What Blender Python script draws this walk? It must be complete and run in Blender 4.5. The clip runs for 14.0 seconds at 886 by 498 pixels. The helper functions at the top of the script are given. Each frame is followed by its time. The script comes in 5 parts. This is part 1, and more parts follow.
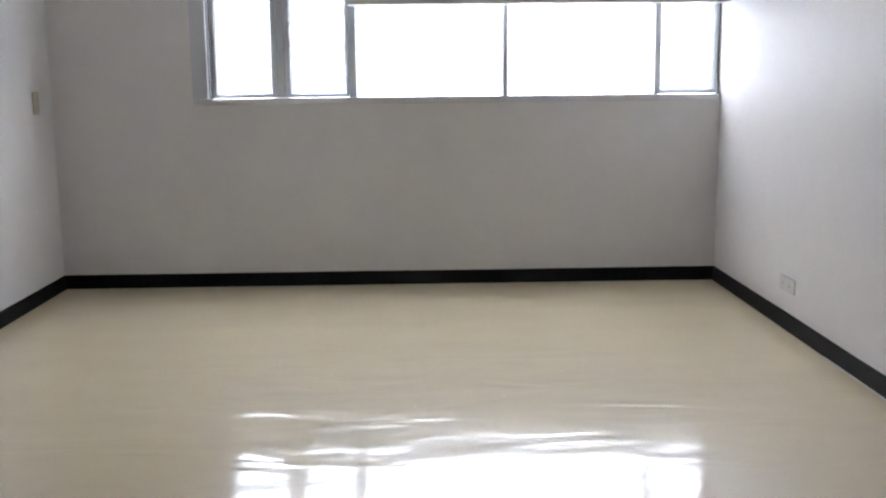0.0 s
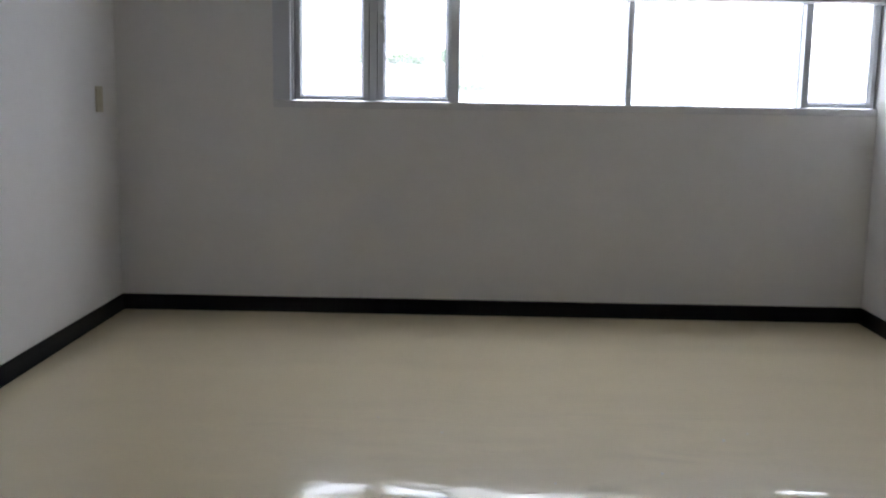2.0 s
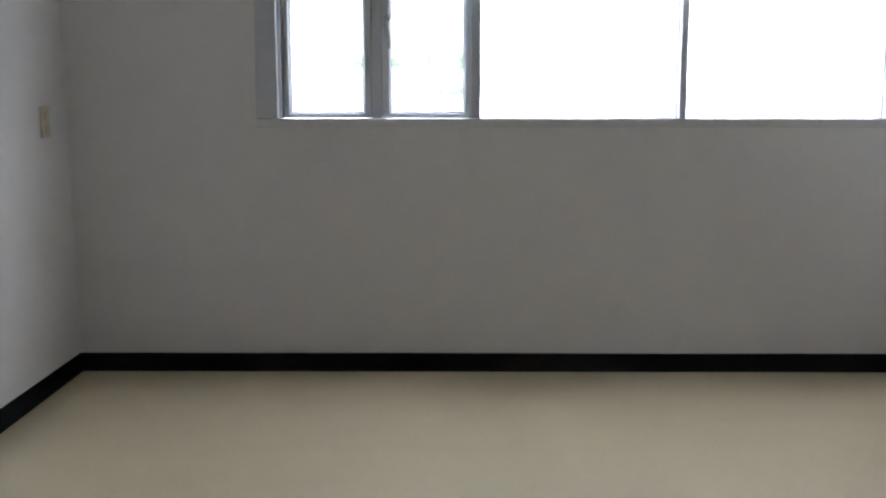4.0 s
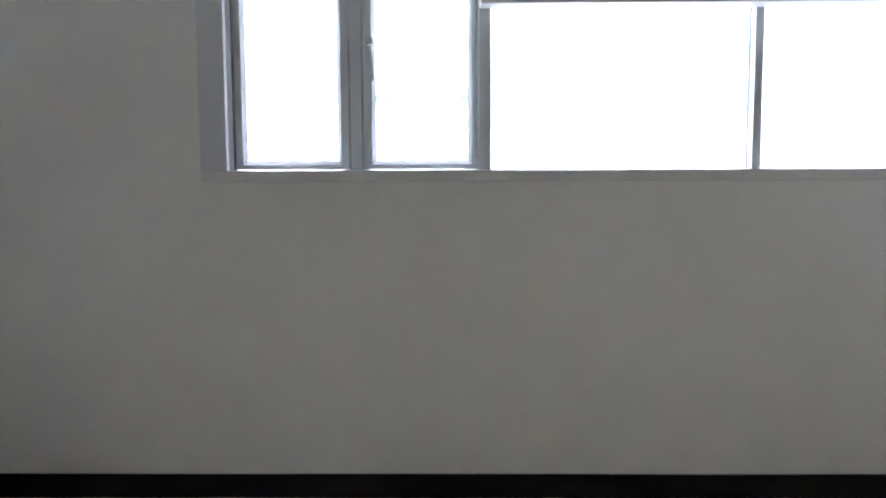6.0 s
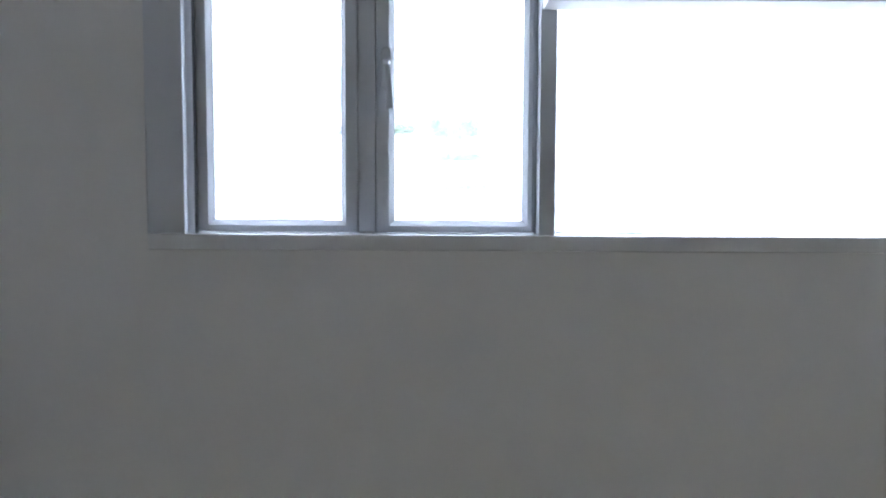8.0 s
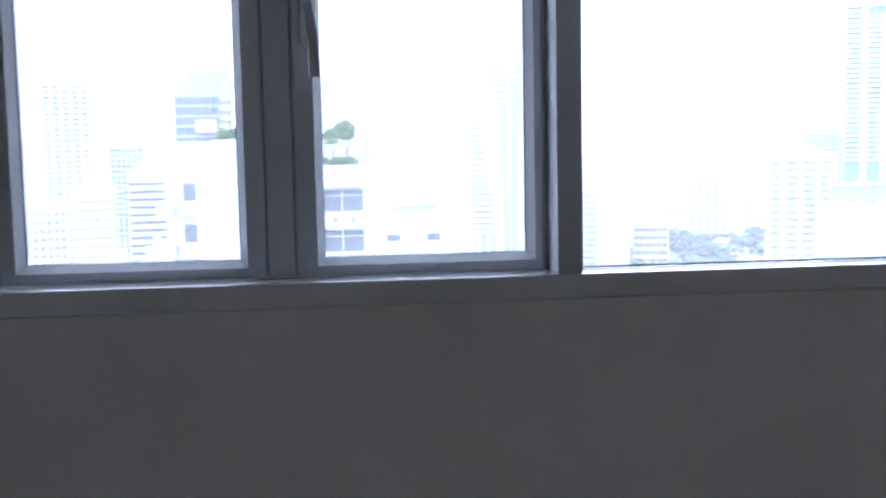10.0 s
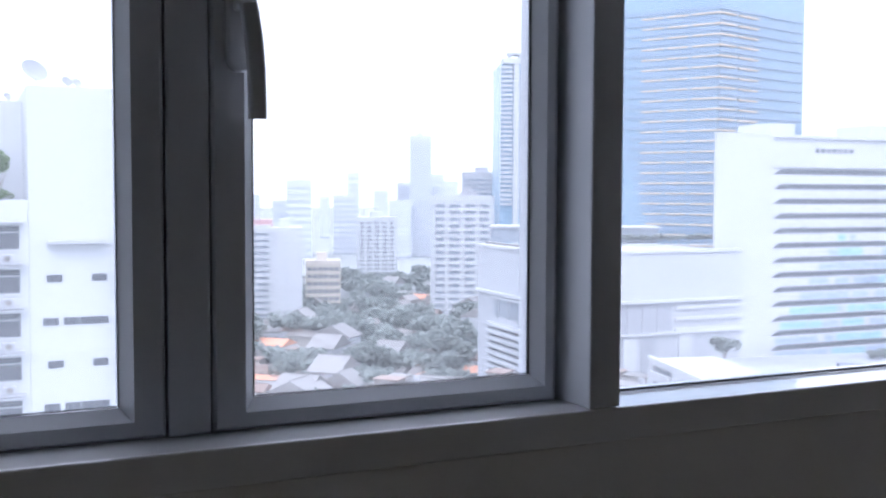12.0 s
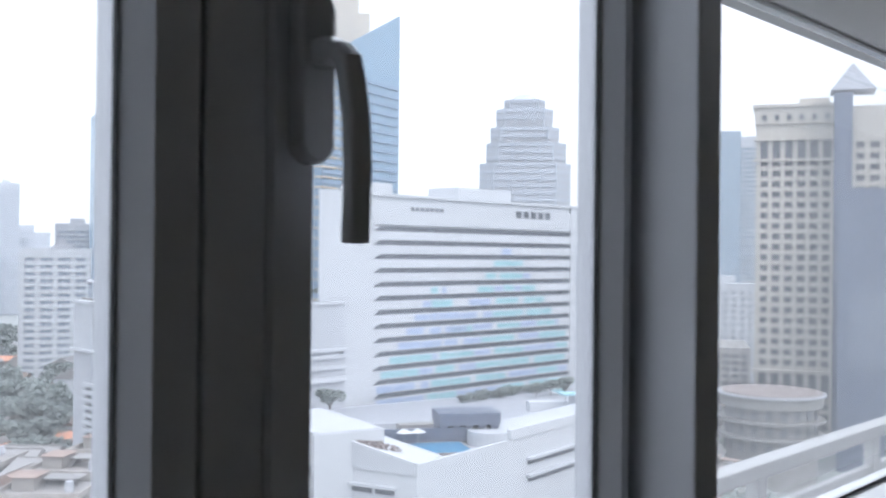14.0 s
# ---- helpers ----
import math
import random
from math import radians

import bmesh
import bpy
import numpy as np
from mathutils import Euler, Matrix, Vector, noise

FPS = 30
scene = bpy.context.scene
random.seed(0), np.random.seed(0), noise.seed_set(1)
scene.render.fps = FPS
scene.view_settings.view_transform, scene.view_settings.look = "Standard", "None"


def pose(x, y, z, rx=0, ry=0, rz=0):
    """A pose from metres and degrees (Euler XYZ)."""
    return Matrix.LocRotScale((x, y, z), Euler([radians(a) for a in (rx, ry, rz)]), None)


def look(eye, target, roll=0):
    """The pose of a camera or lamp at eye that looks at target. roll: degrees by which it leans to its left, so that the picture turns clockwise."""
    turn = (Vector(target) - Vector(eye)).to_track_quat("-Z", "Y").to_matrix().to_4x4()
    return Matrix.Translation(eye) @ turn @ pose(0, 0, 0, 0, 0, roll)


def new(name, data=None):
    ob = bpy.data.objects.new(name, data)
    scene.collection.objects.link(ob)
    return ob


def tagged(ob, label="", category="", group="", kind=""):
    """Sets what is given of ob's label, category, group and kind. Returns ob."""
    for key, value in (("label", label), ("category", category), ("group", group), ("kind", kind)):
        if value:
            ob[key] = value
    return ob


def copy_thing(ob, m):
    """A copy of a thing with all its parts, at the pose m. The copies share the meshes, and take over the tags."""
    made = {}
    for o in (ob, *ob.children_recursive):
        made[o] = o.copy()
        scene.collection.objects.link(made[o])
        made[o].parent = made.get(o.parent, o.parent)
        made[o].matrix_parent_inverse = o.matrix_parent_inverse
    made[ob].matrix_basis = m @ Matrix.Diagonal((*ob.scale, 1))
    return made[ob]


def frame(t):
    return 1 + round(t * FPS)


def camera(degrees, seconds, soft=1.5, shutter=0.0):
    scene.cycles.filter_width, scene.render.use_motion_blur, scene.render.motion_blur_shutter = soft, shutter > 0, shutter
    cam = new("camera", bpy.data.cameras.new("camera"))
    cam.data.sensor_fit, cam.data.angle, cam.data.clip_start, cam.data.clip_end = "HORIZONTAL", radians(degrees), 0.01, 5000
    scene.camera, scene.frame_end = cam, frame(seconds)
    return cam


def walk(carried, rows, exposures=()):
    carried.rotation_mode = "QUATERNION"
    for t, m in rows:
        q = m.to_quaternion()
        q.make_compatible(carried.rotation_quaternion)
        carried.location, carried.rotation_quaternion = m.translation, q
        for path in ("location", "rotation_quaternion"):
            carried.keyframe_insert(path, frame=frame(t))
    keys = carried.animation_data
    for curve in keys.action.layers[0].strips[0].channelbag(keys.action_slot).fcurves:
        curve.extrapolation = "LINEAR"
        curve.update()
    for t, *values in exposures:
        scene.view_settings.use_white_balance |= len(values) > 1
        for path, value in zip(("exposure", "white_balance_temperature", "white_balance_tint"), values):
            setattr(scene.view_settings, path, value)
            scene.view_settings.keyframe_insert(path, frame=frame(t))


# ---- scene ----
cam = camera(47.6, 14.0, soft=2.2, shutter=0.4)
PATH = [
    (0, (2.142, -5.972, 1.234), (2.186, -4.001, 0.896), -0.6),
    (0.5, (2.095, -5.827, 1.251), (2.127, -3.86, 0.892), -0.3),
    (1, (2.05, -5.632, 1.289), (2.066, -3.662, 0.946), -0.6),
    (1.5, (1.977, -5.413, 1.273), (1.95, -3.442, 0.931), -0.3),
    (2, (1.818, -5.236, 1.184), (1.778, -3.261, 0.871), 0.9),
    (2.5, (1.822, -4.995, 1.196), (1.837, -3.014, 0.923), 0.4),
    (3, (1.762, -4.804, 1.213), (1.768, -2.828, 0.906), -0.1),
    (5.5, (1.615, -3.570, 1.244), (1.574, -1.592, 0.950), 0.4),
    (6, (1.681, -3.321, 1.261), (1.646, -1.336, 1.020), -0.3),
    (6.5, (1.658, -3.075, 1.276), (1.616, -1.091, 1.025), -0.4),
    (7, (1.603, -2.840, 1.286), (1.551, -0.854, 1.055), 0.1),
    (9.5, (1.458, -1.663, 1.308), (1.586, 0.327, 1.161), -0.8),
    (10, (1.404, -1.459, 1.292), (1.63, 0.521, 1.116), -1.1),
    (10.5, (1.373, -1.269, 1.309), (1.757, 0.689, 1.169), -0.3),
    (11, (1.309, -1.138, 1.321), (1.818, 0.792, 1.198), -0.2),
    (11.5, (1.21, -1.015, 1.349), (1.981, 0.828, 1.252), -1.1),
    (12, (1.153, -0.892, 1.345), (2.001, 0.916, 1.241), 0.2),
    (12.5, (1.117, -0.755, 1.372), (2.147, 0.96, 1.357), -0.6),
    (13, (1.093, -0.646, 1.38), (2.28, 0.963, 1.397), 0.3),
    (13.5, (1.049, -0.515, 1.393), (2.459, 0.903, 1.401), -0.6),
    (14, (1.01, -0.401, 1.41), (2.481, 0.954, 1.419), 0.6),
]
EXPOSURES = ((0, 3.62, 6550, 16), (0.5, 3.26, 6550, 16), (1, 3.02, 6550, 16), (1.5, 2.85, 6520, 15), (3, 2.95, 6500, 14), (5.5, 3.2, 6350, 13), (7, 3.32, 6150, 12), (9.5, 2.09, 5650, 14),
             (10.5, 1.62, 5650, 19), (11, 1.38, 5750, 22), (11.5, 1.18, 5850, 21), (12, 1.03, 6050, 18), (13, 0.81, 6350, 14), (14, 0.71, 6500, 12))
walk(cam, [(t, look(eye, target, roll)) for t, eye, target, roll in PATH], EXPOSURES)

# ---- world, sun, exposure ----
world = bpy.data.worlds.new("world")
scene.world = world
world.use_nodes = True
wn = world.node_tree.nodes
sky = wn.new("ShaderNodeTexSky")
sky.sky_type = "NISHITA"
sky.sun_disc = False
sky.sun_elevation = radians(52)
sky.sun_rotation = radians(200)
sky.dust_density = 2.0
sky.air_density = 1.0
sky.ozone_density = 1.0
# an even overcast veil over the clear sky
veil = wn.new("ShaderNodeMix")
veil.data_type = "RGBA"
veil.inputs["Factor"].default_value = 0.75
# overcast sky: brighter towards the zenith than at the horizon
up = wn.new("ShaderNodeTexCoord")
axis = wn.new("ShaderNodeSeparateXYZ")
rise = wn.new("ShaderNodeMapRange")
rise.inputs["To Min"].default_value = 0.85
rise.inputs["To Max"].default_value = 1.85
grey = wn.new("ShaderNodeVectorMath")
grey.operation = "SCALE"
grey.inputs[0].default_value = (9.4, 9.9, 10.6)
for a, b in ((up.outputs["Generated"], axis.inputs[0]), (axis.outputs["Z"], rise.inputs["Value"]), (rise.outputs["Result"], grey.inputs["Scale"]), (grey.outputs["Vector"], veil.inputs["B"])):
    world.node_tree.links.new(a, b)
world.node_tree.links.new(sky.outputs[0], veil.inputs["A"])
world.node_tree.links.new(veil.outputs["Result"], wn["Background"].inputs[0])
wn["Background"].inputs[1].default_value = 0.15

sun = new("sun", bpy.data.lights.new("sun", "SUN"))
sun.data.energy = 0.6
sun.data.angle = radians(12)
sun.data.color = (1.0, 0.96, 0.9)
sun.matrix_world = look((-40, -110, 160), (0, 0, 0))


# ---- materials ----
def material(name, color, rough=0.6, metal=0.0, vary=0.06, scale=3.0, bump=0.0, bump_scale=120.0, coat=0.0, per_object=0.0, spec=0.5):
    """A surface with variation at two scales, fine relief and, where asked, a shade of its own for each object."""
    m = bpy.data.materials.new(name)
    m.use_nodes = True
    nt = m.node_tree
    n, l = nt.nodes, nt.links
    b = n["Principled BSDF"]
    b.inputs["Roughness"].default_value = rough
    b.inputs["Metallic"].default_value = metal
    b.inputs["Coat Weight"].default_value = coat
    b.inputs["Specular IOR Level"].default_value = spec
    geo = n.new("ShaderNodeTexCoord")
    a1 = n.new("ShaderNodeTexNoise")
    a1.inputs["Scale"].default_value = scale
    a1.inputs["Detail"].default_value = 4
    a2 = n.new("ShaderNodeTexNoise")
    a2.inputs["Scale"].default_value = scale * 11
    a2.inputs["Detail"].default_value = 3
    for a in (a1, a2):
        l.new(geo.outputs["Object"], a.inputs["Vector"])
    add = n.new("ShaderNodeMath")
    add.operation = "ADD"
    l.new(a1.outputs["Fac"], add.inputs[0])
    l.new(a2.outputs["Fac"], add.inputs[1])
    last = add.outputs[0]
    if per_object:
        info = n.new("ShaderNodeObjectInfo")
        mul = n.new("ShaderNodeMath")
        mul.operation = "MULTIPLY_ADD"
        mul.inputs[1].default_value = per_object / max(vary, 1e-3)
        l.new(info.outputs["Random"], mul.inputs[0])
        l.new(last, mul.inputs[2])
        last = mul.outputs[0]
    ramp = n.new("ShaderNodeMapRange")
    ramp.inputs["From Min"].default_value = 0.5
    ramp.inputs["From Max"].default_value = 1.5
    ramp.inputs["To Min"].default_value = 1 - vary
    ramp.inputs["To Max"].default_value = 1 + vary
    ramp.clamp = False
    l.new(last, ramp.inputs["Value"])
    tint = n.new("ShaderNodeVectorMath")
    tint.operation = "SCALE"
    tint.inputs[0].default_value = color
    l.new(ramp.outputs["Result"], tint.inputs["Scale"])
    l.new(tint.outputs["Vector"], b.inputs["Base Color"])
    rr = n.new("ShaderNodeMapRange")
    rr.inputs["To Min"].default_value = max(0.02, rough - 0.06)
    rr.inputs["To Max"].default_value = min(1.0, rough + 0.06)
    l.new(a2.outputs["Fac"], rr.inputs["Value"])
    l.new(rr.outputs["Result"], b.inputs["Roughness"])
    if bump:
        a3 = n.new("ShaderNodeTexNoise")
        a3.inputs["Scale"].default_value = bump_scale
        a3.inputs["Detail"].default_value = 3
        l.new(geo.outputs["Object"], a3.inputs["Vector"])
        bp = n.new("ShaderNodeBump")
        bp.inputs["Strength"].default_value = bump
        bp.inputs["Distance"].default_value = 0.002
        l.new(a3.outputs["Fac"], bp.inputs["Height"])
        l.new(bp.outputs["Normal"], b.inputs["Normal"])
    return m


def glass_material(name, tint=(0.70, 0.72, 0.745), rough=0.0, dust_haze=0.065):
    m = bpy.data.materials.new(name)
    m.use_nodes = True
    b = m.node_tree.nodes["Principled BSDF"]
    b.inputs["Base Color"].default_value = (*tint, 1)
    b.inputs["Roughness"].default_value = rough
    b.inputs["Transmission Weight"].default_value = 1.0
    b.inputs["IOR"].default_value = 1.45
    # thin dusty film on the outer face; its veil also stands for city haze
    n, l = m.node_tree.nodes, m.node_tree.links
    film = n.new("ShaderNodeBsdfTranslucent")
    film.inputs["Color"].default_value = (0.8, 0.82, 0.85, 1)
    tc, spots, amount = n.new("ShaderNodeTexCoord"), n.new("ShaderNodeTexNoise"), n.new("ShaderNodeMapRange")
    spots.inputs["Scale"].default_value = 4
    spots.inputs["Detail"].default_value = 6
    amount.inputs["To Min"].default_value = dust_haze * 0.8
    amount.inputs["To Max"].default_value = dust_haze * 1.2
    mix = n.new("ShaderNodeMixShader")
    l.new(tc.outputs["Object"], spots.inputs["Vector"])
    l.new(spots.outputs["Fac"], amount.inputs["Value"])
    l.new(amount.outputs["Result"], mix.inputs["Fac"])
    l.new(b.outputs["BSDF"], mix.inputs[1])
    l.new(film.outputs["BSDF"], mix.inputs[2])
    l.new(mix.outputs["Shader"], n["Material Output"].inputs["Surface"])
    return m


def floor_material():
    """Waxed beige sheet floor: long shallow waves under a clear wax film, brushed ripples where the wax pooled."""
    m = material("waxed_beige_floor", (0.92, 0.785, 0.53), 0.16, vary=0.03, scale=0.5, coat=0.42, spec=0.65)
    nt = m.node_tree
    n, l = nt.nodes, nt.links
    b = n["Principled BSDF"]
    b.inputs["Coat Roughness"].default_value = 0.42
    tc = n.new("ShaderNodeTexCoord")

    def waves(scale, stretch, detail, distort, strength, distance, below=None, turn=0.0):
        mp = n.new("ShaderNodeMapping")
        mp.inputs["Scale"].default_value = stretch
        mp.inputs["Rotation"].default_value = (0, 0, turn)
        tex = n.new("ShaderNodeTexNoise")
        tex.inputs["Scale"].default_value = scale
        tex.inputs["Detail"].default_value = detail
        tex.inputs["Distortion"].default_value = distort
        bump = n.new("ShaderNodeBump")
        bump.inputs["Strength"].default_value = strength
        bump.inputs["Distance"].default_value = distance
        l.new(tc.outputs["Object"], mp.inputs["Vector"])
        l.new(mp.outputs["Vector"], tex.inputs["Vector"])
        l.new(tex.outputs["Fac"], bump.inputs["Height"])
        if below:
            l.new(below.outputs["Normal"], bump.inputs["Normal"])
        return bump, tex

    long_wave, patch = waves(1.3, (0.8, 1.8, 1.0), 0.5, 0.5, 0.6, 0.012)
    ripple, _ = waves(2.0, (0.7, 2.0, 1.0), 1.0, 1.6, 0.6, 0.0068, long_wave, 0.14)
    pool_at = n.new("ShaderNodeMapping")
    pool_at.vector_type = "TEXTURE"
    pool_at.inputs["Location"].default_value = (2.2, -2.7, 0.0)
    pool_at.inputs["Scale"].default_value = (2.1, 1.5, 1.0)
    pool = n.new("ShaderNodeTexGradient")
    pool.gradient_type = "SPHERICAL"
    amount = n.new("ShaderNodeMapRange")
    amount.inputs["From Max"].default_value = 0.6
    amount.inputs["To Max"].default_value = 0.75
    l.new(tc.outputs["Object"], pool_at.inputs["Vector"])
    l.new(pool_at.outputs["Vector"], pool.inputs["Vector"])
    l.new(pool.outputs["Fac"], amount.inputs["Value"])
    l.new(amount.outputs["Result"], ripple.inputs["Strength"])
    l.new(ripple.outputs["Normal"], b.inputs["Normal"])
    gloss = n.new("ShaderNodeMapRange")
    gloss.inputs["From Min"].default_value = 0.35
    gloss.inputs["From Max"].default_value = 0.7
    gloss.inputs["To Min"].default_value = 0.085
    gloss.inputs["To Max"].default_value = 0.17
    l.new(patch.outputs["Fac"], gloss.inputs["Value"])
    l.new(gloss.outputs["Result"], b.inputs["Roughness"])
    return m


WALL = material("white_wall_paint", (0.866, 0.857, 0.848), 0.5, vary=0.025, scale=0.9, bump=0.12, bump_scale=180)
CEIL = material("white_ceiling_paint", (0.88, 0.87, 0.855), 0.8, vary=0.02, scale=1.0)
FLOOR = floor_material()
RUBBER = material("black_rubber", (0.006, 0.006, 0.007), 0.6, vary=0.2, scale=6, bump=0.1, bump_scale=60, spec=0.2)
FRAME = material("powder_coated_white_aluminium", (0.70, 0.72, 0.765), 0.42, vary=0.015, scale=2)
SILL = material("glossy_white_aluminium", (0.85, 0.855, 0.865), 0.22, vary=0.015, scale=2, coat=1.0, spec=0.8)
GASKET = material("black_gasket", (0.01, 0.01, 0.012), 0.6, vary=0.1)
HANDLE = material("white_enamelled_metal", (0.60, 0.61, 0.63), 0.2, vary=0.04, scale=20)
IVORY = material("ivory_plastic", (0.62, 0.56, 0.42), 0.35, vary=0.04, scale=20)
PLASTIC = material("white_plastic", (0.72, 0.71, 0.68), 0.3, vary=0.03, scale=20)
SLOT = material("dark_slot", (0.03, 0.03, 0.03), 0.6)
GLASS = glass_material("clear_glass")
GLASS_FIXED = glass_material("dusty_hazed_glass", dust_haze=0.09)
CONCRETE = material("painted_concrete", (0.62, 0.62, 0.61), 0.7, vary=0.05, scale=1.5)

LEDGE = material("weathered_ledge", (0.15, 0.15, 0.16), 0.8, vary=0.15, scale=1.2)
B_WHITE = material("white_render", (0.50, 0.52, 0.545), 0.8, vary=0.06, scale=0.08, per_object=0.03)
B_GREY = material("grey_stone_cladding", (0.50, 0.47, 0.42), 0.75, vary=0.06, scale=0.1, per_object=0.02)
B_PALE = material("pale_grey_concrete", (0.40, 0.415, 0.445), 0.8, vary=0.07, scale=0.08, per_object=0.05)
B_BEIGE = material("beige_concrete", (0.54, 0.49, 0.43), 0.8, vary=0.07, scale=0.08, per_object=0.04)
B_ORANGE = material("ochre_sunshade", (0.56, 0.45, 0.34), 0.7, vary=0.08, scale=0.2)
B_GLASS = material("dull_window_glass", (0.085, 0.095, 0.115), 0.35, vary=0.25, scale=0.25, per_object=0.06)
# windows of distant blocks, greyed by haze painted into the colour
B_HAZE = material("hazed_window_glass", (0.20, 0.225, 0.26), 0.35, vary=0.15, scale=0.25, per_object=0.05)
B_NAVYPALE = material("worn_navy_panel", (0.155, 0.185, 0.25), 0.35, vary=0.1, scale=0.08)
# pale glass; on distant towers its light tone stands for haze too
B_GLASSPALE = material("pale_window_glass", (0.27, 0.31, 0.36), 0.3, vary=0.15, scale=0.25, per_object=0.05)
B_BLUE = material("blue_curtain_glass", (0.215, 0.335, 0.445), 0.25, vary=0.14, scale=0.12)
B_BLUEPALE = material("pale_blue_curtain_glass", (0.30, 0.38, 0.46), 0.25, vary=0.1, scale=0.1)
B_BLUEDEEP = material("deep_blue_curtain_glass", (0.205, 0.295, 0.41), 0.25, vary=0.1, scale=0.1)
# distance haze is mixed into these two far-tower colours
B_FAR = material("haze_paled_concrete", (0.51, 0.54, 0.585), 0.9, vary=0.05, scale=0.05, per_object=0.06)
B_FARGLASS = material("haze_paled_glass", (0.41, 0.445, 0.495), 0.5, vary=0.08, scale=0.05, per_object=0.06)
H_WALL = material("weathered_house_wall", (0.27, 0.255, 0.24), 0.85, vary=0.2, scale=0.25, per_object=0.28)
B_RUST = material("rusty_sheet_roof", (0.20, 0.15, 0.13), 0.8, vary=0.25, scale=0.3, per_object=0.3)
B_SHEET = material("pale_sheet_roof", (0.21, 0.205, 0.205), 0.6, vary=0.15, scale=0.3, per_object=0.15)
B_NAVY = material("navy_curtain_glass", (0.12, 0.15, 0.22), 0.2, vary=0.1, scale=0.06)
B_TEAL = material("teal_painted_panel", (0.28, 0.49, 0.53), 0.7, vary=0.06, scale=0.4)
B_LILAC = material("lilac_blue_painted_panel", (0.34, 0.42, 0.57), 0.7, vary=0.06, scale=0.4)
B_RED = material("faded_red_sign", (0.50, 0.31, 0.32), 0.6, vary=0.1, scale=0.5)
B_TILE = material("orange_roof_tiles", (0.58, 0.27, 0.17), 0.8, vary=0.15, scale=0.6, per_object=0.1)
B_TERRACE = material("stained_terrace_concrete", (0.31, 0.30, 0.29), 0.85, vary=0.2, scale=0.12, per_object=0.12)
B_CLAD = material("pale_metal_cladding", (0.435, 0.455, 0.485), 0.6, vary=0.04, scale=0.1, per_object=0.025)
B_SUNK = material("grey_wall_cladding", (0.335, 0.35, 0.385), 0.7, vary=0.06, scale=0.1)
B_OLD = material("weathered_concrete", (0.25, 0.245, 0.24), 0.85, vary=0.2, scale=0.15)
DRY = material("dry_creeper", (0.24, 0.20, 0.19), 0.9, vary=0.3, scale=0.8)
B_ROOF = material("weathered_flat_roof", (0.17, 0.16, 0.155), 0.85, vary=0.2, scale=0.25, per_object=0.35)
B_DARK = material("dark_metal_canopy", (0.10, 0.12, 0.17), 0.5, vary=0.1, scale=0.4)
POOL = material("turquoise_pool_water", (0.05, 0.24, 0.42), 0.12, vary=0.1, scale=0.3)
# city foliage green, lightened and greyed to imitate haze in front of it
LEAF = material("haze_greyed_leaves", (0.25, 0.285, 0.27), 0.7, vary=0.18, scale=0.4, per_object=0.14)
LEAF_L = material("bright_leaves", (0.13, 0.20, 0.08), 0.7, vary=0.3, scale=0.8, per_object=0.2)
for m in (LEAF, LEAF_L):
    # leaves let part of the light through
    n, l = m.node_tree.nodes, m.node_tree.links
    thin, both = n.new("ShaderNodeBsdfTranslucent"), n.new("ShaderNodeMixShader")
    both.inputs["Fac"].default_value = 0.45
    l.new(n["Principled BSDF"].inputs["Base Color"].links[0].from_socket, thin.inputs["Color"])
    l.new(n["Principled BSDF"].outputs["BSDF"], both.inputs[1])
    l.new(thin.outputs["BSDF"], both.inputs[2])
    l.new(both.outputs["Shader"], n["Material Output"].inputs["Surface"])
BARK = material("grey_bark", (0.16, 0.13, 0.11), 0.9, vary=0.2, scale=2)
# ground tone lightened, the city's haze being put into the colour
GROUND = material("city_ground", (0.27, 0.29, 0.29), 0.95, vary=0.45, scale=0.012)


# ---- mesh helpers ----
def box(bm, x0, x1, y0, y1, z0, z1):
    vs = [bm.verts.new((x, y, z)) for z in (z0, z1) for y in (y0, y1) for x in (x0, x1)]
    for q in ((0, 2, 3, 1), (4, 5, 7, 6), (0, 1, 5, 4), (2, 6, 7, 3), (0, 4, 6, 2), (1, 3, 7, 5)):
        bm.faces.new([vs[i] for i in q])
    return vs


def bevel(bm, w, seg=2):
    bmesh.ops.bevel(bm, geom=list(bm.edges), offset=w, segments=seg, affect="EDGES", profile=0.6)


def prism(bm, pts, z0, z1):
    """An upright prism over a plan polygon (counter-clockwise)."""
    lo = [bm.verts.new((x, y, z0)) for x, y in pts]
    hi = [bm.verts.new((x, y, z1)) for x, y in pts]
    n = len(pts)
    bm.faces.new(lo[::-1])
    bm.faces.new(hi)
    for i in range(n):
        bm.faces.new((lo[i], lo[(i + 1) % n], hi[(i + 1) % n], hi[i]))


def mesh_of(bm, mat, name, smooth=False):
    me = bpy.data.meshes.new(name)
    bmesh.ops.recalc_face_normals(bm, faces=list(bm.faces))
    bm.to_mesh(me)
    bm.free()
    me.materials.append(mat)
    if smooth:
        for p in me.polygons:
            p.use_smooth = True
    return me


def part(name, bm, mat, parent=None, label="", smooth=False):
    ob = new(name, mesh_of(bm, mat, name, smooth))
    if parent:
        ob.parent = parent
    return tagged(ob, label)


def block(name, x0, x1, y0, y1, z0, z1, mat, parent=None, label="", bev=0.0):
    bm = bmesh.new()
    box(bm, x0, x1, y0, y1, z0, z1)
    if bev:
        bevel(bm, bev)
    return part(name, bm, mat, parent, label)


def shared(name, me, m, parent, label=""):
    ob = new(name, me)
    ob.parent = parent
    ob.matrix_basis = m
    return tagged(ob, label)


def empty(name, m, label, category, group="", kind=""):
    ob = new(name)
    ob.matrix_basis = m
    return tagged(ob, label, category, group, kind)


